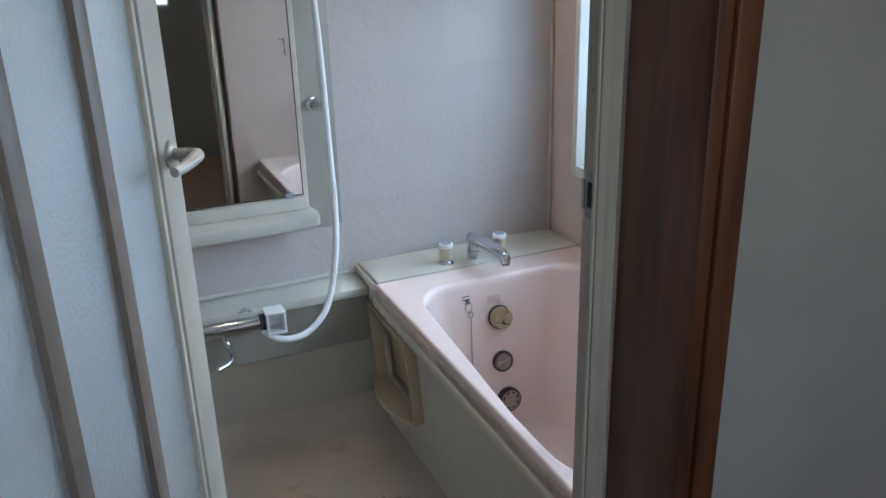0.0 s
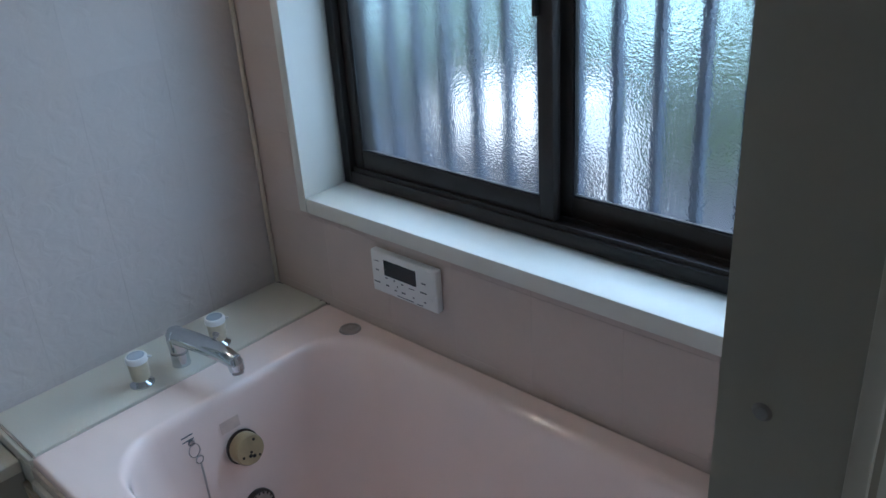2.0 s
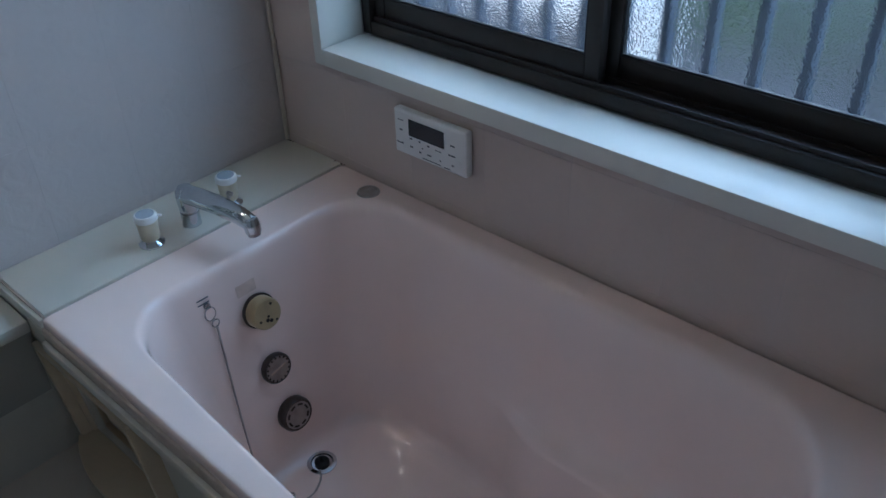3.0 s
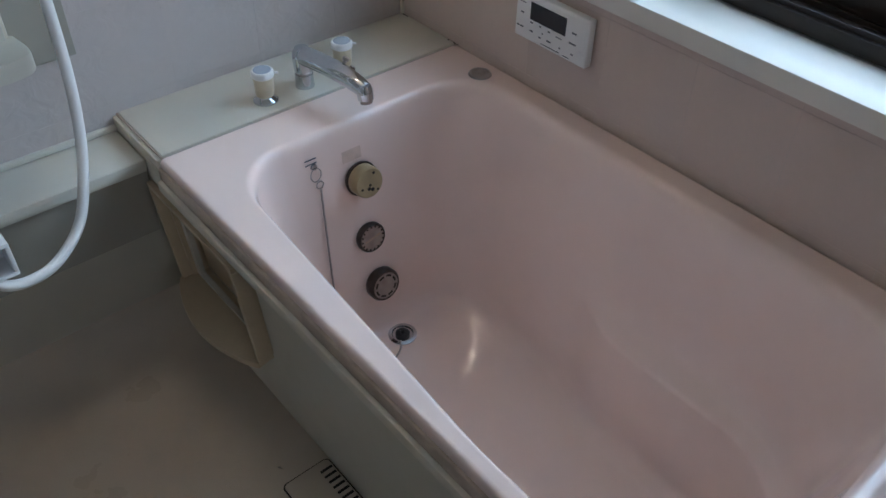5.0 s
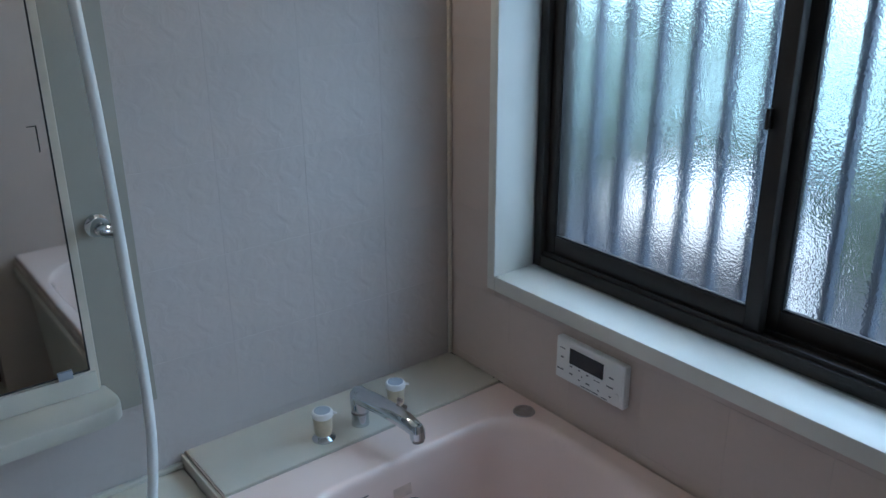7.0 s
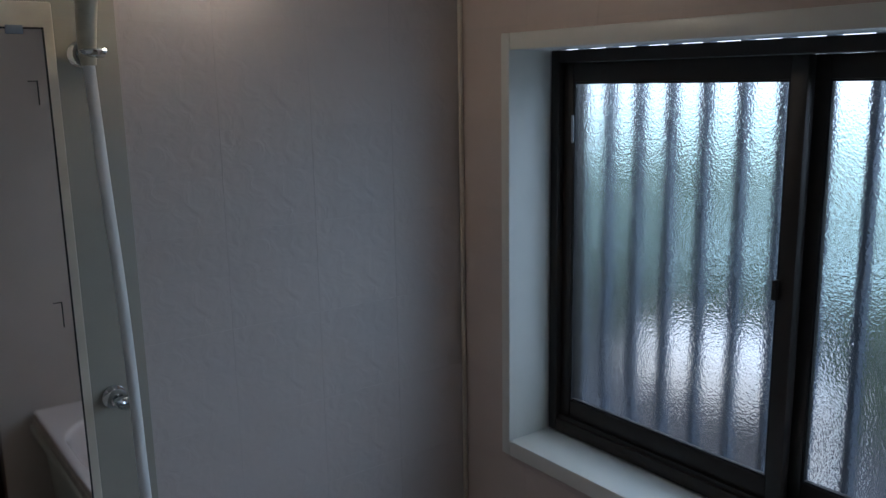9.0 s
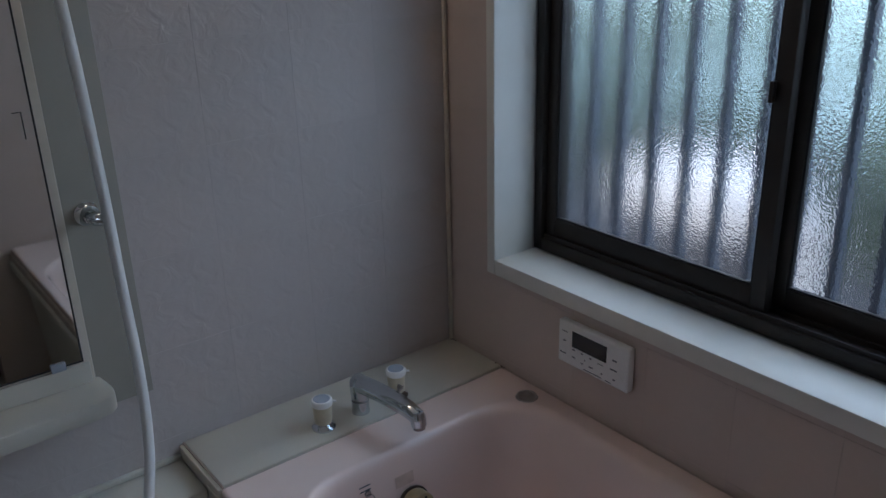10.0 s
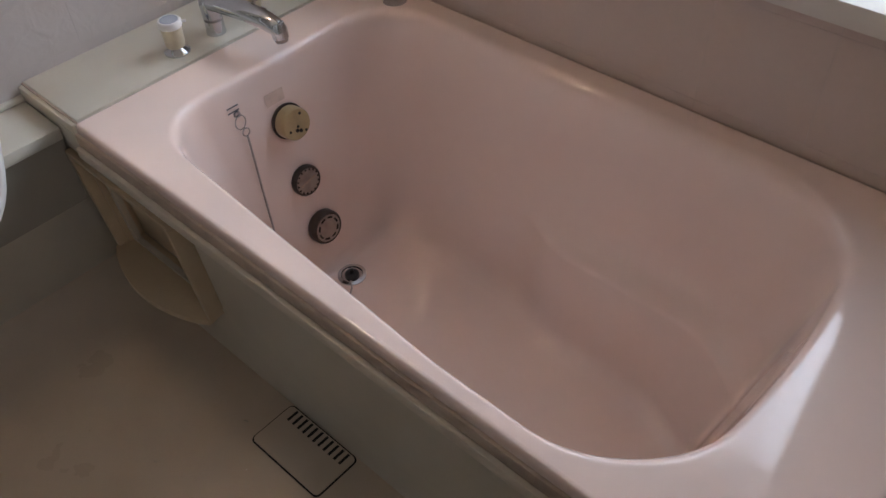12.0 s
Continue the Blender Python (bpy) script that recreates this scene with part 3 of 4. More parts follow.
def pocket():
    p = thing("bath_pocket", (0.335, -0.72, 0.22), "beige plastic storage pocket set into the bath apron", "storage pocket")
    fr = bmesh.new()
    x0, x1, z0, z1, y0, y1 = 0.148, 0.480, 0.192, 0.463, -0.750, -0.722
    for a in ((x0, z1 - 0.014, x1, z1), (x0, z0 - 0.004, x0 + 0.013, z1 - 0.0145), (x1 - 0.013, z0 - 0.004, x1, z1 - 0.0145)):
        box(a[0], y0, a[1], a[2], y1 + 0.02, a[3], 0.003, bm=fr)
    part("frame", fr, SHELF, p)
    part("back", box(x0 + 0.014, -0.690, z0 + 0.004, x1 - 0.014, -0.684, z1 - 0.016), SHELF, p)
    part("inner_side", box(x0 + 0.0135, -0.728, z0 + 0.004, x0 + 0.018, -0.6905, z1 - 0.016), SHELF, p)
    part("inner_side", box(x1 - 0.018, -0.728, z0 + 0.004, x1 - 0.0135, -0.6905, z1 - 0.016), SHELF, p)
    part("roof", box(x0 + 0.0135, -0.728, z1 - 0.0155, x1 - 0.0135, -0.6905, z1 - 0.0145), SHELF, p)
    out = [(x0 + 0.0135, -0.6905)]
    n = 14
    for k in range(n + 1):
        u = k / n
        out.append((x0 + 0.002 + (x1 - x0 - 0.004) * u, -0.754 - 0.046 * math.sin(math.pi * u) ** 0.8))
    out.append((x1 - 0.0135, -0.6905))
    part("tray", prism(out, z0 - 0.012, z0 + 0.004, "z", 0.002), SHELF, p, "bow-fronted tray")
    for ob in p.children:
        for v in ob.data.vertices:
            v.co.y += (z1 - v.co.z) * 0.085
            v.co.x -= 0.020


pocket()


def wash_ledge():
    l = thing("wash_ledge", (0.08, -1.28, 0.32), "ivory resin ledge along the wall under the mirror", "ledge")
    y0, y1 = RY + 0.001, -0.742
    part("top", box(0.001, y0, 0.492, 0.142, y1, 0.520, 0.006), DECK, l)
    part("back_lip", box(0.001, y0, 0.5205, 0.014, y1, 0.532, 0.003), DECK, l)
    # same ivory as the top; its shade is put into the darker colour
    part("front_panel", prism([(0.128, 0.4915), (0.118, 0.330), (0.100, 0.318), (0.001, 0.318), (0.001, 0.4915)], y0, y1, "y"), BACKING_AND_SHADE, l, "slightly leaning front panel, shade put into its darker colour")
    part("plinth", prism([(0.001, 0.3175), (0.036, 0.3175), (0.018, 0.08), (0.001, 0.055)], y0, -0.69, "y"), APRON, l, "recessed plinth under the ledge")


wash_ledge()


# ---- taps ----
def bath_taps():
    grp = "bath taps"

    def handle(x, y, label):
        t = thing("bath_tap_handle", (x, y, RIM), label, "tap handle", grp)
        z = RIM + 0.002
        part("flange", lathe([(0.0, 0.001), (0.026, 0.0), (0.026, 0.003), (0.020, 0.007), (0.016, 0.012), (0.016, 0.016), (0.0, 0.016)], (x, y, z)), CHROME, t, "chrome flange")
        part("grip", lathe([(0.0, 0.014), (0.018, 0.014), (0.0195, 0.020), (0.0210, 0.056), (0.0, 0.056)], (x, y, z)), YELLOWED, t, "yellowed ivory grip")
        cap = part("cap", lathe([(0.0210, 0.0555), (0.0230, 0.058), (0.0230, 0.067), (0.0210, 0.070), (0.0185, 0.0705), (0.0, 0.0685)], (x, y, z)), WHITE, t, "white cap ring")
        part("cap_disc", lathe([(0.0, 0.0715), (0.018, 0.0710), (0.018, 0.0690)], (x, y, z)), GREY_CAP, cap, "grey-blue top disc")
        d = Vector((0.6, 0.8, 0)) * 0.026
        part("pointer", sweep([(x + d.x * 0.7, y + d.y * 0.7, z + 0.065), (x + d.x * 1.2, y + d.y * 1.2, z + 0.064)], [0.0035, 0.0022], 8, steps=2), WHITE, cap)
        return t

    handle(0.148, -0.474, "cream bath tap handle with grey-blue cap")
    handle(0.145, -0.278, "cream bath tap handle with grey-blue cap")
    s = thing("bath_spout", (0.147, -0.378, RIM), "chrome swivel bath spout on the ivory deck", "spout", grp)
    x, y, z = 0.147, -0.378, RIM + 0.002
    part("base", lathe([(0.0, 0.0), (0.0205, 0.0), (0.0205, 0.003), (0.0195, 0.006), (0.0195, 0.030), (0.0, 0.030)], (x, y, z)), CHROME, s)
    part("collar", lathe([(0.0, 0.0295), (0.0175, 0.0295), (0.0175, 0.036), (0.0, 0.036)], (x, y, z)), STEEL, s)
    part("neck", lathe([(0.0, 0.0355), (0.0195, 0.0355), (0.0214, 0.062), (0.0204, 0.078), (0.014, 0.0885), (0.0, 0.0915)], (x, y, z)), CHROME, s)
    arm = sweep([(x, y, z + 0.071), (x + 0.045, y + 0.006, z + 0.075), (x + 0.10, y + 0.014, z + 0.075), (x + 0.150, y + 0.022, z + 0.070), (x + 0.183, y + 0.026, z + 0.062)], [0.0205, 0.0205, 0.0200, 0.0190, 0.0165], 24, flat=0.95)
    part("arm", arm, CHROME, s)
    tip = Vector((x + 0.182, y + 0.0258, z + 0.062))
    part("nozzle", lathe([(0.0, -0.020), (0.013, -0.020), (0.0160, -0.018), (0.0170, 0.0), (0.013, 0.012), (0.0, 0.015)], tip, (-0.15, 0, 1)), CHROME, s)
    part("aerator", lathe([(0.0, -0.026), (0.0125, -0.026), (0.0135, -0.0195), (0.0, -0.0195)], tip, (-0.15, 0, 1)), STEEL, s)
    part("diverter_knob", lathe([(0.004, 0.0), (0.004, 0.010), (0.007, 0.012), (0.007, 0.018), (0.0, 0.020)], (x + 0.102, y + 0.032, z + 0.080), (0.1, 0.5, 1), 14), STEEL, s)


bath_taps()


def shower():
    v = thing("shower_mixer", (0.2, -1.205, 0.42), "chrome thermostatic shower mixer on the ledge front", "shower mixer")
    x, z = 0.235, 0.516
    part("body", lathe([(0.0, 0.0), (0.021, 0.0), (0.023, 0.004), (0.023, 0.26), (0.0, 0.262)], (x, -1.110, z), (0, -1, 0)), CHROME, v)
    part("collar", lathe([(0.0, 0.0), (0.025, 0.0), (0.025, 0.014), (0.0, 0.014)], (x, -1.095, z), (0, -1, 0)), BLACK, v, "dark grey collar")
    for yy in (-1.140, -1.320):
        part("inlet", sweep([(0.122, yy, 0.45), (0.150, yy, 0.47), (0.19, yy, 0.505), (x, yy, z)], [0.016, 0.014, 0.013, 0.014], 16), CHROME, v)
        part("valve_key", sweep([(0.180, yy - 0.02, 0.532), (0.178, yy, 0.540), (0.180, yy + 0.02, 0.530)], [0.003, 0.006, 0.003], 8), CHROME, v)
    # hollow square handle at the end
    hb = bmesh.new()
    ya, yb, za, zb_, xa, xb, t = -1.096, -1.037, z - 0.036, z + 0.034, x - 0.028, x + 0.030, 0.008
    for a in ((ya, za, yb, za + t), (ya, zb_ - t, yb, zb_), (ya, za + t, ya + t, zb_ - t), (yb - t, za + t, yb, zb_ - t)):
        box(xa, a[0], a[1], xb, a[2], a[3], 0.002, bm=hb)
    box(xa, ya + t, za + t, xa + 0.006, yb - t, zb_ - t, bm=hb)
    part("handle", hb, WHITE, v, "hollow square white handle")
    part("spout", sweep([(x, -1.215, z - 0.02), (x + 0.01, -1.210, 0.468), (x + 0.04, -1.205, 0.452), (x + 0.075, -1.217, 0.446), (x + 0.10, -1.255, 0.444)], [0.009, 0.0085, 0.008, 0.0075, 0.0075], 14), CHROME, v, "thin chrome spout pipe")

    s = thing("hand_shower", (0.06, -0.86, 0.5), "white hand shower with long white hose hanging beside the mirror", "hand shower")
    part("hose", sweep([(0.238, -1.105, 0.490), (0.262, -1.06, 0.464), (0.262, -1.01, 0.458), (0.246, -0.963, 0.466), (0.222, -0.912, 0.500), (0.196, -0.878, 0.560), (0.170, -0.852, 0.640), (0.146, -0.836, 0.735), (0.122, -0.828, 0.85), (0.102, -0.826, 0.97), (0.090, -0.826, 1.15), (0.080, -0.829, 1.326), (0.070, -0.834, 1.48), (0.062, -0.838, 1.632), (0.060, -0.840, 1.70)], 0.0098, 18), HOSE, s)
    part("handset", sweep([(0.062, -0.840, 1.695), (0.062, -0.840, 1.735), (0.075, -0.838, 1.80), (0.10, -0.836, 1.86), (0.13, -0.834, 1.90)], [0.0125, 0.0155, 0.018, 0.021, 0.024], 18), YELLOWED, s, "ivory handset grip")
    part("head", lathe([(0.0, -0.030), (0.026, -0.026), (0.042, 0.0), (0.044, 0.010), (0.040, 0.014), (0.0, 0.012)], (0.145, -0.833, 1.905), (0.75, 0, -0.65)), WHITE, s, "round white spray head")


shower()


def mould_specks():
    """Specks of mould in the corner between deck and wall."""
    rnd = random.Random(7)
    b = bmesh.new()
    for x, y in [(0.006 + abs(rnd.gauss(0, 0.012)), -0.006 - rnd.random() * 0.004) for _ in range(7)] + [(0.200 + rnd.gauss(0, 0.012), -0.0050 - rnd.random() * 0.002) for _ in range(5)]:
        lathe([(0.0, 0.0012), (rnd.uniform(0.0008, 0.0022), 0.0007), (0.0023, 0.0)], (x, y, RIM + 0.002), (0, 0, 1), 7, bm=b)
    solo("mould_specks", b, TARNISH, "dark mould specks along the deck joint at the wall", "mould", kind="stuff")


mould_specks()


def shower_hooks():
    for z in (1.715, 1.092):
        h = thing("shower_hook", (0.006, -0.838, z), "round chrome shower holder hook on the wall", "shower hook", "shower hooks")
        part("plate", lathe([(0.0, 0.0), (0.022, 0.0), (0.022, 0.006), (0.016, 0.011), (0.012, 0.020), (0.012, 0.030), (0.0, 0.031)], (0.006, -0.840, z), (1, 0, 0)), CHROME, h)
        pts = []
        for k in range(9):
            a = radians(150 + 240 * k / 8)
            pts.append((0.062 + 0.019 * math.cos(a), -0.828 + 0.019 * math.sin(a), z))
        part("cradle", sweep(pts, 0.005, 10, steps=4, flat=2.0), CHROME, h, "open chrome cradle")


shower_hooks()


def assumed_wall_lamp():
    # lamp is unseen; added here as a warm source for tub and walls
    l = thing("assumed_wall_lamp", (0.004, -0.62, 1.99), "assumed white wall lamp with lit opal tube above the taps, out of view", "wall lamp")
    part("base", box(0.004, -0.700, 1.960, 0.042, -0.540, 2.020, 0.006), WHITE, l)
    m, _, _, p = nodes_of("opal_tube_lit")
    p.inputs["Base Color"].default_value = (0.85, 0.83, 0.8, 1)
    p.inputs["Emission Color"].default_value = (1.0, 0.78, 0.56, 1)
    p.inputs["Emission Strength"].default_value = 42.0
    part("tube", lathe([(0.0, -0.060), (0.012, -0.058), (0.018, -0.050), (0.019, 0.0), (0.018, 0.050), (0.012, 0.058), (0.0, 0.060)], (0.060, -0.62, 1.99), (0, 1, 0)), m, l, "lit opal tube")


assumed_wall_lamp()


# ---- mirror and shelf ----
def mirror_unit():
    solo("mirror_backing_panel", box(0.003, -1.42, 0.700, 0.008, -0.775, 2.02, 0.001), BACKING_AND_SHADE, "greenish ivory backing panel around the mirror", "wall panel")
    m = thing("mirror", (0.02, -1.12, 0.82), "tall wall mirror in a beige frame with dark edge", "mirror")
    y0, y1, z0, z1 = -1.335, -0.901, 0.822, 1.755
    part("glass", box(0.024, y0, z0, 0.0290, y1, z1), mirror_mat, m, smooth=False)
    e = bmesh.new()
    for a in ((y0 - 0.003, z0 - 0.003, y1 + 0.003, z0), (y0 - 0.003, z1, y1 + 0.003, z1 + 0.003), (y0 - 0.003, z0, y0, z1), (y1, z0, y1 + 0.003, z1)):
        box(0.022, a[0], a[1], 0.0296, a[2], a[3], bm=e)
    part("edge", e, GASKET, m, "black edge line", smooth=False)
    part("backing", box(0.0085, y0 - 0.020, 0.740, 0.0235, y1 + 0.020, z1 + 0.045, 0.004), CREAM, m, "beige frame board")
    for yy in (y1 - 0.055, y0 + 0.03):
        part("clip", box(0.0295, yy, z0 - 0.008, 0.0335, yy + 0.026, z0 + 0.008, 0.001), GREY_CAP, m, "small grey plastic clip")
        part("clip", box(0.0295, yy, z1 - 0.008, 0.0335, yy + 0.026, z1 + 0.006, 0.001), GREY_CAP, m, "small grey plastic clip")
    for zc, zl in ((1.672, 0.040), (1.292, 0.046)):
        mark = bmesh.new()
        box(0.0291, y1 - 0.0165, zc - zl, 0.0293, y1 - 0.0145, zc, bm=mark)
        box(0.0291, y1 - 0.030, zc - 0.0015, 0.0293, y1 - 0.0165, zc, bm=mark)
        part("tarnish_mark", mark, TARNISH, m, "dark tarnished line in the silvering", smooth=False)
    s = thing("mirror_shelf", (0.06, -1.15, 0.72), "ivory resin shelf with rounded front below the mirror", "shelf")
    out = [(0.009, -1.40), (0.009, -0.872), (0.066, -0.865), (0.092, -0.868), (0.106, -0.882), (0.113, -0.912), (0.122, -1.10), (0.122, -1.40)]
    part("board", prism(out, 0.735, 0.772, "z", 0.006), DECK, s)
    part("riser", box(0.0235, -1.36, 0.7725, 0.030, -0.888, 0.814, 0.002), DECK, s)


mirror_unit()


# ---- window ----
def window():
    x0, z0, x1, z1 = WIN
    w = thing("window_1", ((x0 + x1) / 2, 0.1, z0), "bronze aluminium sliding window with pebbled glass, closed", "window", kind="structure")
    # cream surround with its returns
    sur = bmesh.new()
    o = 0.027
    box(x0 - o, -0.012, z0 - 0.038, x0, 0.112, z1 + 0.036, 0.003, bm=sur)
    box(x1, -0.012, z0 - 0.038, x1 + o, 0.112, z1 + 0.036, 0.003, bm=sur)
    part("surround", sur, TRIM, w, "cream window surround")
    part("head_board", box(x0 + 0.0005, -0.0115, z1, x1 - 0.0005, 0.112, z1 + 0.036, 0.003), TRIM, w, "cream head board")
    part("window_sill", box(x0 + 0.0005, -0.0125, z0 - 0.038, x1 - 0.0005, 0.112, z0, 0.003), TRIM, w, "cream window sill")
    part("window_frame", framed(x0 + 0.001, z0 + 0.001, x1 - 0.001, z1 - 0.001, (0.024, 0.030, 0.030, 0.026), 0.1125, 0.205, 0.002), BRONZE, w, "dark bronze outer frame")
    part("track", box(x0 + 0.026, 0.122, z0 + 0.031, x1 - 0.032, 0.128, z0 + 0.040), BRONZE, w)
    part("track", box(x0 + 0.026, 0.158, z0 + 0.031, x1 - 0.032, 0.164, z0 + 0.040), BRONZE, w)

    def sash(xa, xb, y, name, label, wl, wr):
        za, zb = z0 + 0.036, z1 - 0.028
        s = part(name, framed(xa, za, xb, zb, (wl, 0.046, wr, 0.042), y, y + 0.026, 0.003), BRONZE, w, label)
        g = part("pane", box(xa + wl - 0.004, y + 0.0105, za + 0.042, xb - wr + 0.004, y + 0.0145, zb - 0.038), GLASS, s, "pebbled translucent glass", smooth=False)
        g.visible_shadow = False
        part("gasket", framed(xa + wl - 0.001, za + 0.045, xb - wr + 0.001, zb - 0.041, (0.005, 0.005, 0.005, 0.005), y + 0.003, y + 0.010), GASKET, s, smooth=False)
        return s

    a = sash(x0 + 0.025, 0.785, 0.129, "sash", "bronze sliding sash", 0.029, 0.032)
    b = sash(0.757, x1 - 0.033, 0.166, "sash", "bronze sliding sash", 0.046, 0.040)
    lock = part("crescent_lock", box(0.750, 0.114, 1.262, 0.758, 0.1285, 1.300, 0.003), BRONZE, a, "dark crescent lock")
    part("label_tag", box(x0 + 0.052, 0.1265, 1.52, x0 + 0.058, 0.1288, 1.58), GREY_CAP, a, "small pale tag")
    # outside grille
    g = thing("window_grille", (0.82, 0.25, 0.80), "dark blue-grey aluminium security grille of upright bars", "window grille")
    for k in range(-1, 15):
        xx = 0.2405 + 0.0868 * k
        part("bar", box(xx - 0.0085, 0.236, 0.800, xx + 0.0085, 0.262, 1.80, 0.002), ALU, g, smooth=False)
    for zz in (0.80, 1.785):
        part("rail", box(0.165, 0.2625, zz, 1.49, 0.280, zz + 0.022, 0.002), ALU, g, smooth=False)
    for xx in (0.17, 1.465):
        for zz in (0.805, 1.775):
            part("bracket", box(xx, 0.1705, zz, xx + 0.02, 0.2620, zz + 0.02), ALU, g, smooth=False)


window()


# ---- outside ----
def outside():
    solo("ground", box(-60, -60, -0.35, 60, 60, -0.30), SLATE, "dark concrete ground outside the window", "ground", kind="structure", smooth=False)
    b = box(-9, 6.0, -0.3, 9, 6.05, 6.0)
    ob = solo("backdrop", b, back_m, "pale sky above blurred grey-green planting", "backdrop", kind="structure", smooth=False)
    u = thing("outdoor_unit", (-0.1, 1.2, -0.3), "white outdoor unit on a dark stand outside", "outdoor unit")
    part("case", box(-0.33, 1.05, 0.595, 0.20, 1.36, 0.765, 0.015), RENDER, u)
    part("stand", box(-0.36, 1.06, -0.30, 0.23, 1.35, 0.590), SLATE, u, "dark stand")
    p = solo("downpipe", lathe([(0.0, 0.0), (0.05, 0.0), (0.05, 1.03), (0.0, 1.03)], (0.37, 1.08, -0.30)), RENDER, "white outdoor drain pipe", "pipe")
    rnd = random.Random(4)
    h = bmesh.new()
    for k in range(900):
        c = Vector((rnd.uniform(-4, 3.5), rnd.uniform(3.0, 4.4), rnd.uniform(-0.28, 1.1) ** 1.0))
        s = rnd.uniform(0.08, 0.2)
        d = Vector((rnd.uniform(-1, 1), rnd.uniform(-1, 1), rnd.uniform(-0.4, 1))).normalized()
        e = d.orthogonal().normalized()
        f = d.cross(e)
        vs = [h.verts.new(c + s * v) for v in (e, f * 0.5, -e, -f * 0.5)]
        h.faces.new(vs)
    solo("hedge", h, HEDGE, "loose green hedge beyond the window", "hedge", kind="stuff", smooth=False)


outside()


# ---- doorway ----
def doorway():
    f = thing("door_frame", (1.62, -0.85, 0.05), "ivory aluminium bathroom door frame with strike plate", "door frame", kind="structure")

    def jamb(side, y):
        s = 1 if side > 0 else -1
        pr = [(1.578, y), (1.578, y + s * 0.016), (1.632, y + s * 0.016), (1.632, y + s * 0.004), (1.628, y + s * 0.001), (1.628, y - s * 0.010), (1.620, y - s * 0.011), (1.618, y)]
        b = prism(pr, 0.06, 2.058, "z")
        return part("jamb", b, DOOR_FRAME, f)

    jamb(1, -0.891)
    jamb(-1, -1.702)
    part("jamb_ridge", box(1.6205, -0.9055, 0.06, 1.6265, -0.9025, 2.05, 0.001), CREAM, f, "cream sealing ridge")
    part("head", box(1.578, -1.70, 2.030, 1.632, -0.892, 2.058, 0.002), DOOR_FRAME, f)
    part("threshold", box(1.5745, -1.745, -0.02, 1.7655, -0.848, 0.060, 0.003), DOOR_FRAME, f)
    st = part("strike_plate", box(1.586, -0.8932, 1.215, 1.606, -0.8908, 1.280, 0.0008), STEEL, f, "steel strike plate with dark slot")
    part("strike_slot", box(1.592, -0.8940, 1.230, 1.602, -0.8930, 1.265), SLOT, st, smooth=False)
    part("strike_lip", box(1.5775, -0.8945, 1.225, 1.5865, -0.8910, 1.267, 0.001), STEEL, st)
    for xx, zz in ((1.592, 1.383), (1.615, 1.233), (1.601, 1.135)):
        part("screw", lathe([(0.0, 0.0012), (0.0022, 0.0010), (0.0032, 0.0)], (xx, -0.8912, zz), (0, -1, 0), 12), STEEL, f)
    w = thing("door_lining", (1.71, -0.84, 0.06), "dark reddish-brown stained wood lining of the doorway", "door lining", kind="structure")
    part("lining_board", box(1.633, -0.8710, 0.0605, 1.785, -0.849, 2.10, 0.003), WOOD, w)
    part("edge_strip", box(1.7765, -0.8480, DRESS_Z, 1.790, -0.814, 2.14, 0.004), WOOD, w)
    part("lining_board", box(1.633, -1.745, 0.0605, 1.785, -1.721, 2.10, 0.003), WOOD, w)
    part("edge_strip", box(1.7765, -1.785, DRESS_Z, 1.790, -1.746, 2.14, 0.004), WOOD, w)
    part("head_board", box(1.633, -1.720, 2.040, 1.785, -0.872, 2.059, 0.002), WOOD, w)


# the door opening is a little wider than the lining, which fills it
doorway()


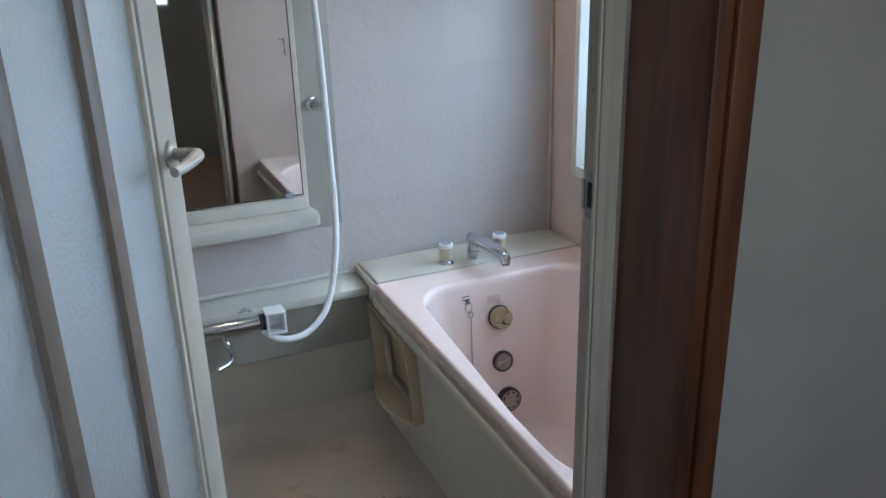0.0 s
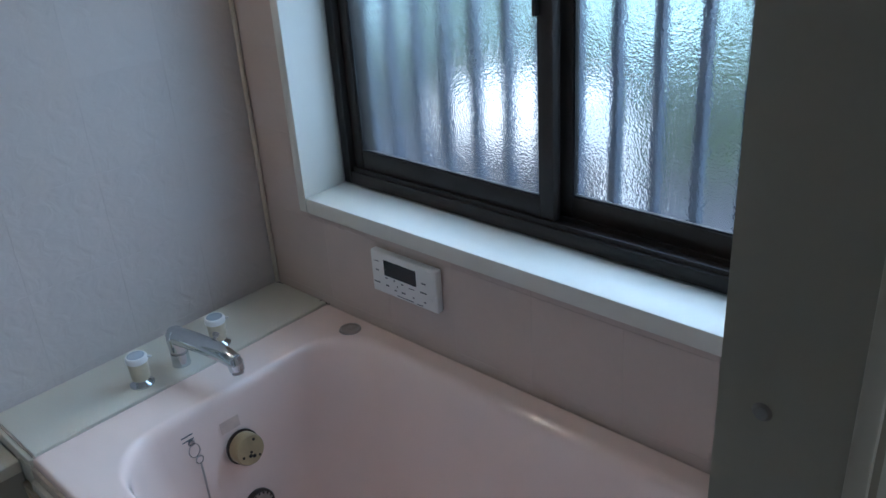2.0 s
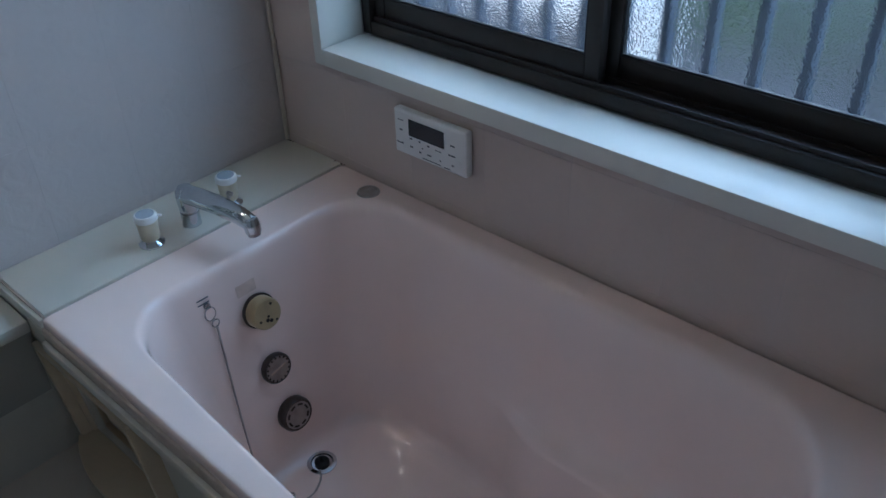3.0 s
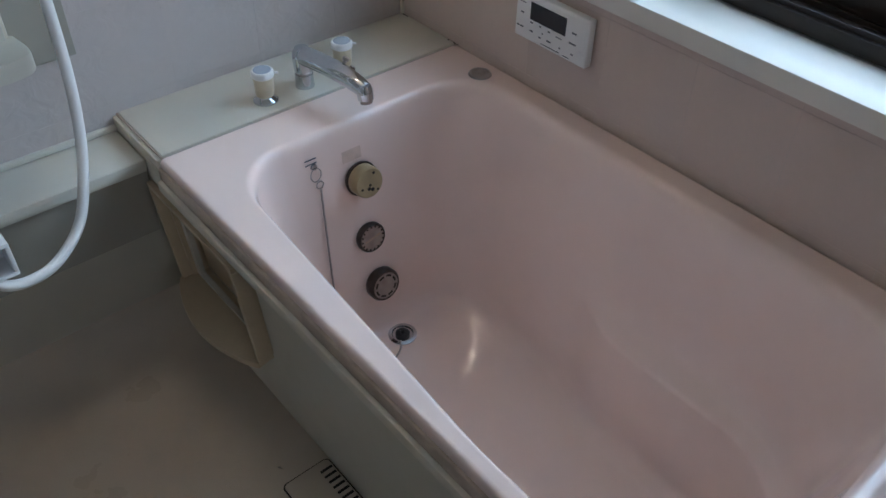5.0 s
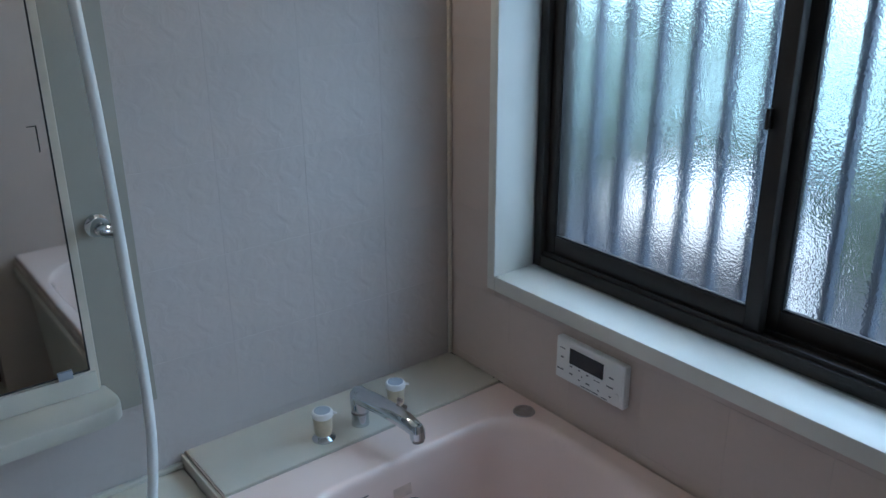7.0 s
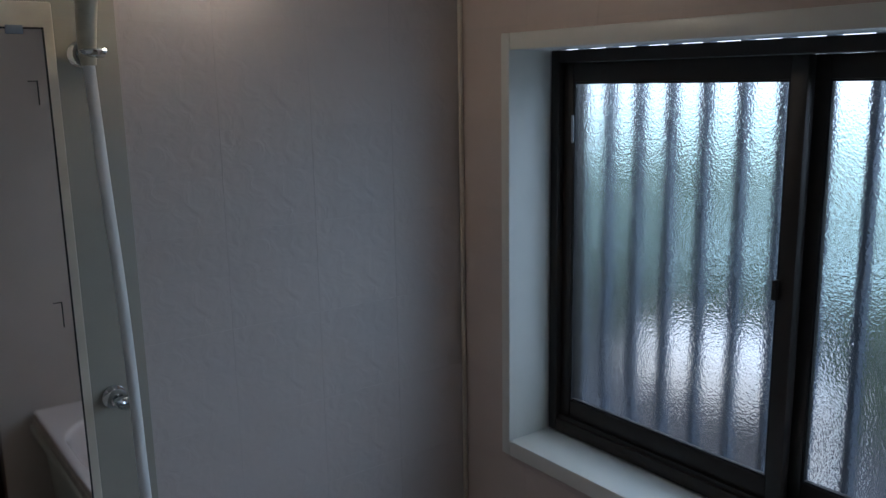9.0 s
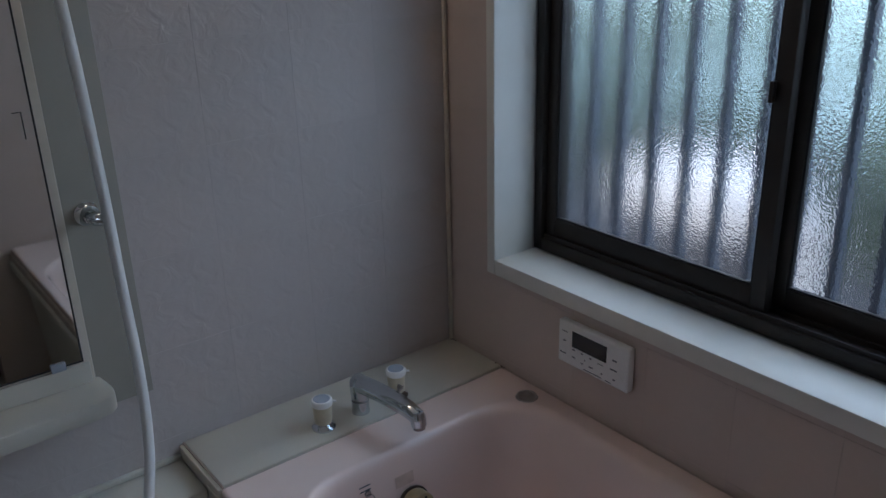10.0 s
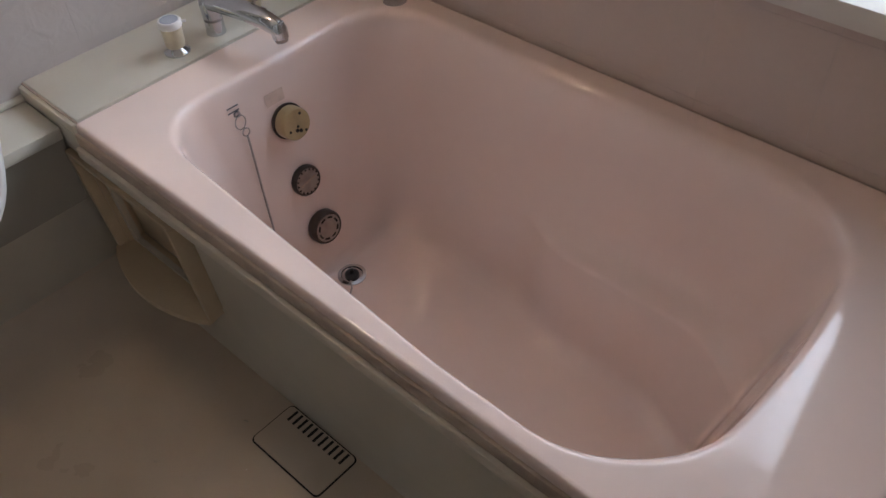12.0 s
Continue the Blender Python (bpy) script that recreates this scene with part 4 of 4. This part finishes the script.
def bath_door():
    """Door leaf, drawn shut along +y from its hinge, then turned into the room."""
    hinge, turn, width = (1.606, -1.698), 64.0, 0.802
    d = new("door_1")
    tagged(d, "frosted bathroom door standing open, ivory frame and taupe bars", "door", kind="structure")
    L = width
    T = 0.017

    def add(name, bm, mat, parent=d, label=""):
        ob = mesh_ob(name, bm, mat)
        ob.parent = parent
        if label:
            ob["label"] = label
        return ob

    add("stile", box(-T, L - 0.088, 0.075, T, L, 2.02, 0.004), DOOR_FRAME, d, "wide ivory lock stile")
    add("stile", box(-T, 0.0, 0.075, T, 0.062, 2.02, 0.004), DOOR_FRAME, d, "ivory hinge stile")
    add("rail", box(-T + 0.001, 0.0625, 0.075, T - 0.001, L - 0.0885, 0.150, 0.004), DOOR_FRAME)
    add("rail", box(-T + 0.001, 0.0625, 1.955, T - 0.001, L - 0.0885, 2.02, 0.004), DOOR_FRAME)
    add("bead", box(-0.012, L - 0.102, 0.151, 0.012, L - 0.0885, 1.954, 0.003), CREAM, d, "cream glazing bead")
    for s in (0.512, 0.272):
        add("bar", box(-0.015, s - 0.020, 0.151, 0.015, s + 0.020, 1.954, 0.003), DOOR_BAR, d, "taupe upright bar")
    for a, b in ((0.063, 0.251), (0.293, 0.491), (0.533, L - 0.1025)):
        g = add("pane", box(-0.002, a, 0.151, 0.002, b, 1.954), DOOR_GLASS, d, "pebbled frosted panel")
        g.visible_shadow = False
    for s in (1, -1):
        zc, yc = 1.210, L - 0.045
        add("rosette", lathe([(0.0, 0.0), (0.026, 0.0), (0.026, 0.004), (0.022, 0.008), (0.013, 0.010), (0.0, 0.010)], (s * T, yc, zc), (s, 0, 0)), LEVER, d)
        lev = sweep([(s * (T + 0.008), yc, zc), (s * (T + 0.042), yc, zc), (s * (T + 0.054), yc - 0.010, zc), (s * (T + 0.055), yc - 0.035, zc - 0.001), (s * (T + 0.052), yc - 0.080, zc - 0.003), (s * (T + 0.047), yc - 0.112, zc - 0.003)], [0.0115, 0.0115, 0.0125, 0.0115, 0.0105, 0.0085], 18)
        add("lever", lev, LEVER, d, "curved greige lever handle")
    for zc in (0.35, 1.05, 1.75):
        add("hinge", lathe([(0.0, 0.0), (0.007, 0.0), (0.007, 0.09), (0.0, 0.09)], (T + 0.004, -0.002, zc), (0, 0, 1), 12), STEEL)
    d.matrix_world = Matrix.Translation((hinge[0], hinge[1], 0.0)) @ Matrix.Rotation(radians(turn), 4, "Z")


bath_door()


# ---- small things ----
def remote():
    r = thing("bath_remote", (0.506, 0.0, 0.66), "white bath heater control panel with dark display", "control panel")
    x0, x1, z0, z1 = 0.408, 0.603, 0.664, 0.764
    part("case", box(x0, -0.021, z0, x1, -0.0015, z1, 0.004, 3), WHITE, r)
    part("face", box(x0 + 0.006, -0.0218, z0 + 0.005, x1 - 0.006, -0.0208, z1 - 0.005, 0.0003), WHITE, r, smooth=False)
    part("display", box(0.450, -0.0230, 0.712, 0.546, -0.0212, 0.749, 0.0006), SCREEN, r, "black display", smooth=False)

    def bar(xc, zc, w, h=0.0032):
        part("print_mark", box(xc - w / 2, -0.0223, zc - h / 2, xc + w / 2, -0.0217, zc + h / 2), INK, r, smooth=False)

    for xc, zc, w in ((0.428, 0.741, 0.016), (0.428, 0.719, 0.008), (0.455, 0.706, 0.007), (0.479, 0.706, 0.005), (0.503, 0.704, 0.006), (0.568, 0.726, 0.012), (0.566, 0.704, 0.018), (0.530, 0.702, 0.016),
                      (0.424, 0.689, 0.018), (0.456, 0.688, 0.009), (0.480, 0.683, 0.006), (0.505, 0.684, 0.011), (0.535, 0.682, 0.004), (0.568, 0.682, 0.006), (0.487, 0.694, 0.003), (0.510, 0.672, 0.050), (0.553, 0.671, 0.016)):
        bar(xc, zc, w, 0.0016 if w > 0.03 or w == 0.016 else 0.0032)
    part("button", lathe([(0.0, 0.0014), (0.007, 0.0012), (0.0076, 0.0)], (0.424, -0.0216, 0.697), (0, -1, 0), 20), WHITE, r)
    part("button", lathe([(0.0, 0.0014), (0.007, 0.0012), (0.0076, 0.0)], (0.585, -0.0216, 0.690), (0, -1, 0), 20), WHITE, r)

    r.location.x -= 0.0055


remote()


def floor_drain():
    d = thing("floor_drain_cover", (0.70, -0.738, 0.0), "beige floor drain cover with a row of dark slots", "drain cover")
    x0, x1, y0, y1 = 0.608, 0.800, -0.790, -0.685

    def rr(e, r):
        pts = []
        for cx, cy, a0 in ((x1 + e - r, y1 + e - r, 0), (x0 - e + r, y1 + e - r, 90), (x0 - e + r, y0 - e + r, 180), (x1 + e - r, y0 - e + r, 270)):
            for k in range(5):
                a = radians(a0 + 22.5 * k)
                pts.append((cx + r * math.cos(a), cy + r * math.sin(a)))
        return pts

    part("gap", prism(rr(0.0032, 0.012), 0.0002, 0.0014), SLOT, d, "dark joint", smooth=False)
    part("plate", prism(rr(0, 0.010), 0.0012, 0.0045, bevel=0.0008), FLOOR, d)
    for k in range(11):
        xx = x0 + 0.022 + 0.0152 * k
        part("slot", box(xx - 0.0028, y1 - 0.030, 0.0040, xx + 0.0028, y1 - 0.003, 0.0052), SLOT, d, smooth=False)


floor_drain()


def plastic_film():
    """Crumpled clear sheet on the floor beside the drain."""
    b = bmesh.new()
    n = 44
    g = []
    for i in range(n + 1):
        row = []
        for j in range(n + 1):
            x, y = 0.50 + 0.62 * i / n, -1.13 + 0.40 * j / n
            edge = 0.05 * noise.noise((x * 7, y * 7, 1.0))
            x2, y2 = x + edge, y + 0.05 * noise.noise((x * 7, y * 7, 5.0))
            ridge = abs(noise.noise((x * 16, y * 16, 3.0))) * 0.006 + abs(noise.noise((x * 55, y * 55, 9.0))) * 0.007
            row.append(b.verts.new((x2, min(y2, -0.712), 0.0012 + ridge)))
        g.append(row)
    for i in range(n):
        for j in range(n):
            u, v = i / n - 0.45, j / n - 0.6
            if u * u * 3.2 + v * v * 3.0 < 0.62 + 0.5 * noise.noise((i * 0.18, j * 0.18, 2.0)) and not (0.598 < 0.50 + 0.62 * i / n < 0.80 and -1.13 + 0.40 * j / n > -0.80):
                b.faces.new((g[i][j], g[i + 1][j], g[i + 1][j + 1], g[i][j + 1]))
    bmesh.ops.delete(b, geom=[v for v in b.verts if not v.link_faces], context="VERTS")
    ob = solo("plastic_film", b, VINYL, "crumpled clear plastic film lying on the floor", "plastic film", smooth=False)
    ob.visible_shadow = False


plastic_film()

solo("corner_trim", box(0.0035, -0.012, RIM + 0.003, 0.0125, -0.0030, RZ - 0.001, 0.002), CREAM, "thin cream corner strip between wall panels", "trim", kind="structure")


# ---- wall tiles, moulded 20 cm squares ----
def tiles():
    def put(name, bm, mat, wall):
        ob = mesh_ob(name, bm, mat, False)
        ob.parent = wall
        return ob

    gap, cache = 0.00012, {}

    def plate(w, h):
        b = bmesh.new()
        e, t = 0.0002, 0.0034
        A = [b.verts.new(p) for p in ((0, 0, 0), (w, 0, 0), (w, h, 0), (0, h, 0))]
        B = [b.verts.new(p) for p in ((e, e, t), (w - e, e, t), (w - e, h - e, t), (e, h - e, t))]
        b.faces.new(B)
        for k in range(4):
            b.faces.new((A[k], A[(k + 1) % 4], B[(k + 1) % 4], B[k]))
        return b

    def tile(wall, mat, m, w, h):
        key = (round(w, 3), round(h, 3), mat.name)
        if key not in cache:
            b = plate(w, h)
            bmesh.ops.recalc_face_normals(b, faces=b.faces)
            me = bpy.data.meshes.new("tile")
            b.to_mesh(me)
            b.free()
            me.materials.append(mat)
            cache[key] = me
        ob = new("tile", cache[key])
        ob.matrix_basis = m
        ob.parent = wall

    zs = [0.0] + [0.173 + 0.2 * k for k in range(10)] + [RZ]
    # west wall, seen from +x: local x runs along +y, local y up
    ys = [RY] + [-1.594 + 0.1997 * k for k in range(8)] + [0.0]
    turn_w = Matrix(((0, 0, 1, 0), (1, 0, 0, 0), (0, 1, 0, 0), (0, 0, 0, 1)))
    for a, b in zip(ys, ys[1:]):
        for c, d in zip(zs, zs[1:]):
            tile(WALL_W, PANEL, Matrix.Translation((-0.0034, a + gap, c + gap)) @ turn_w, b - a - 2 * gap, d - c - 2 * gap)
    # north wall, seen from -y: local x runs along +x, local y up
    x0, z0, x1, z1 = WIN[0] - 0.012, WIN[1] - 0.014, WIN[2] + 0.012, WIN[3] + 0.018
    xs = [0.0] + [0.025 + 0.2 * k for k in range(1, 8)] + [RX]
    turn_n = Matrix(((1, 0, 0, 0), (0, 0, -1, 0), (0, 1, 0, 0), (0, 0, 0, 1)))

    def north(a, b, c, d):
        if b - a > 0.006 and d - c > 0.006:
            tile(WALL_N, PANEL_W, Matrix.Translation((a + gap, 0.0034, c + gap)) @ turn_n, b - a - 2 * gap, d - c - 2 * gap)

    for a, b in zip(xs, xs[1:]):
        for c, d in zip(zs, zs[1:]):
            if b <= x0 or a >= x1 or d <= z0 or c >= z1:
                north(a, b, c, d)
                continue
            north(a, min(b, x0), c, d)
            north(max(a, x1), b, c, d)
            am, bm_ = max(a, x0), min(b, x1)
            north(am, bm_, c, min(d, z0))
            north(am, bm_, max(c, z1), d)


tiles()
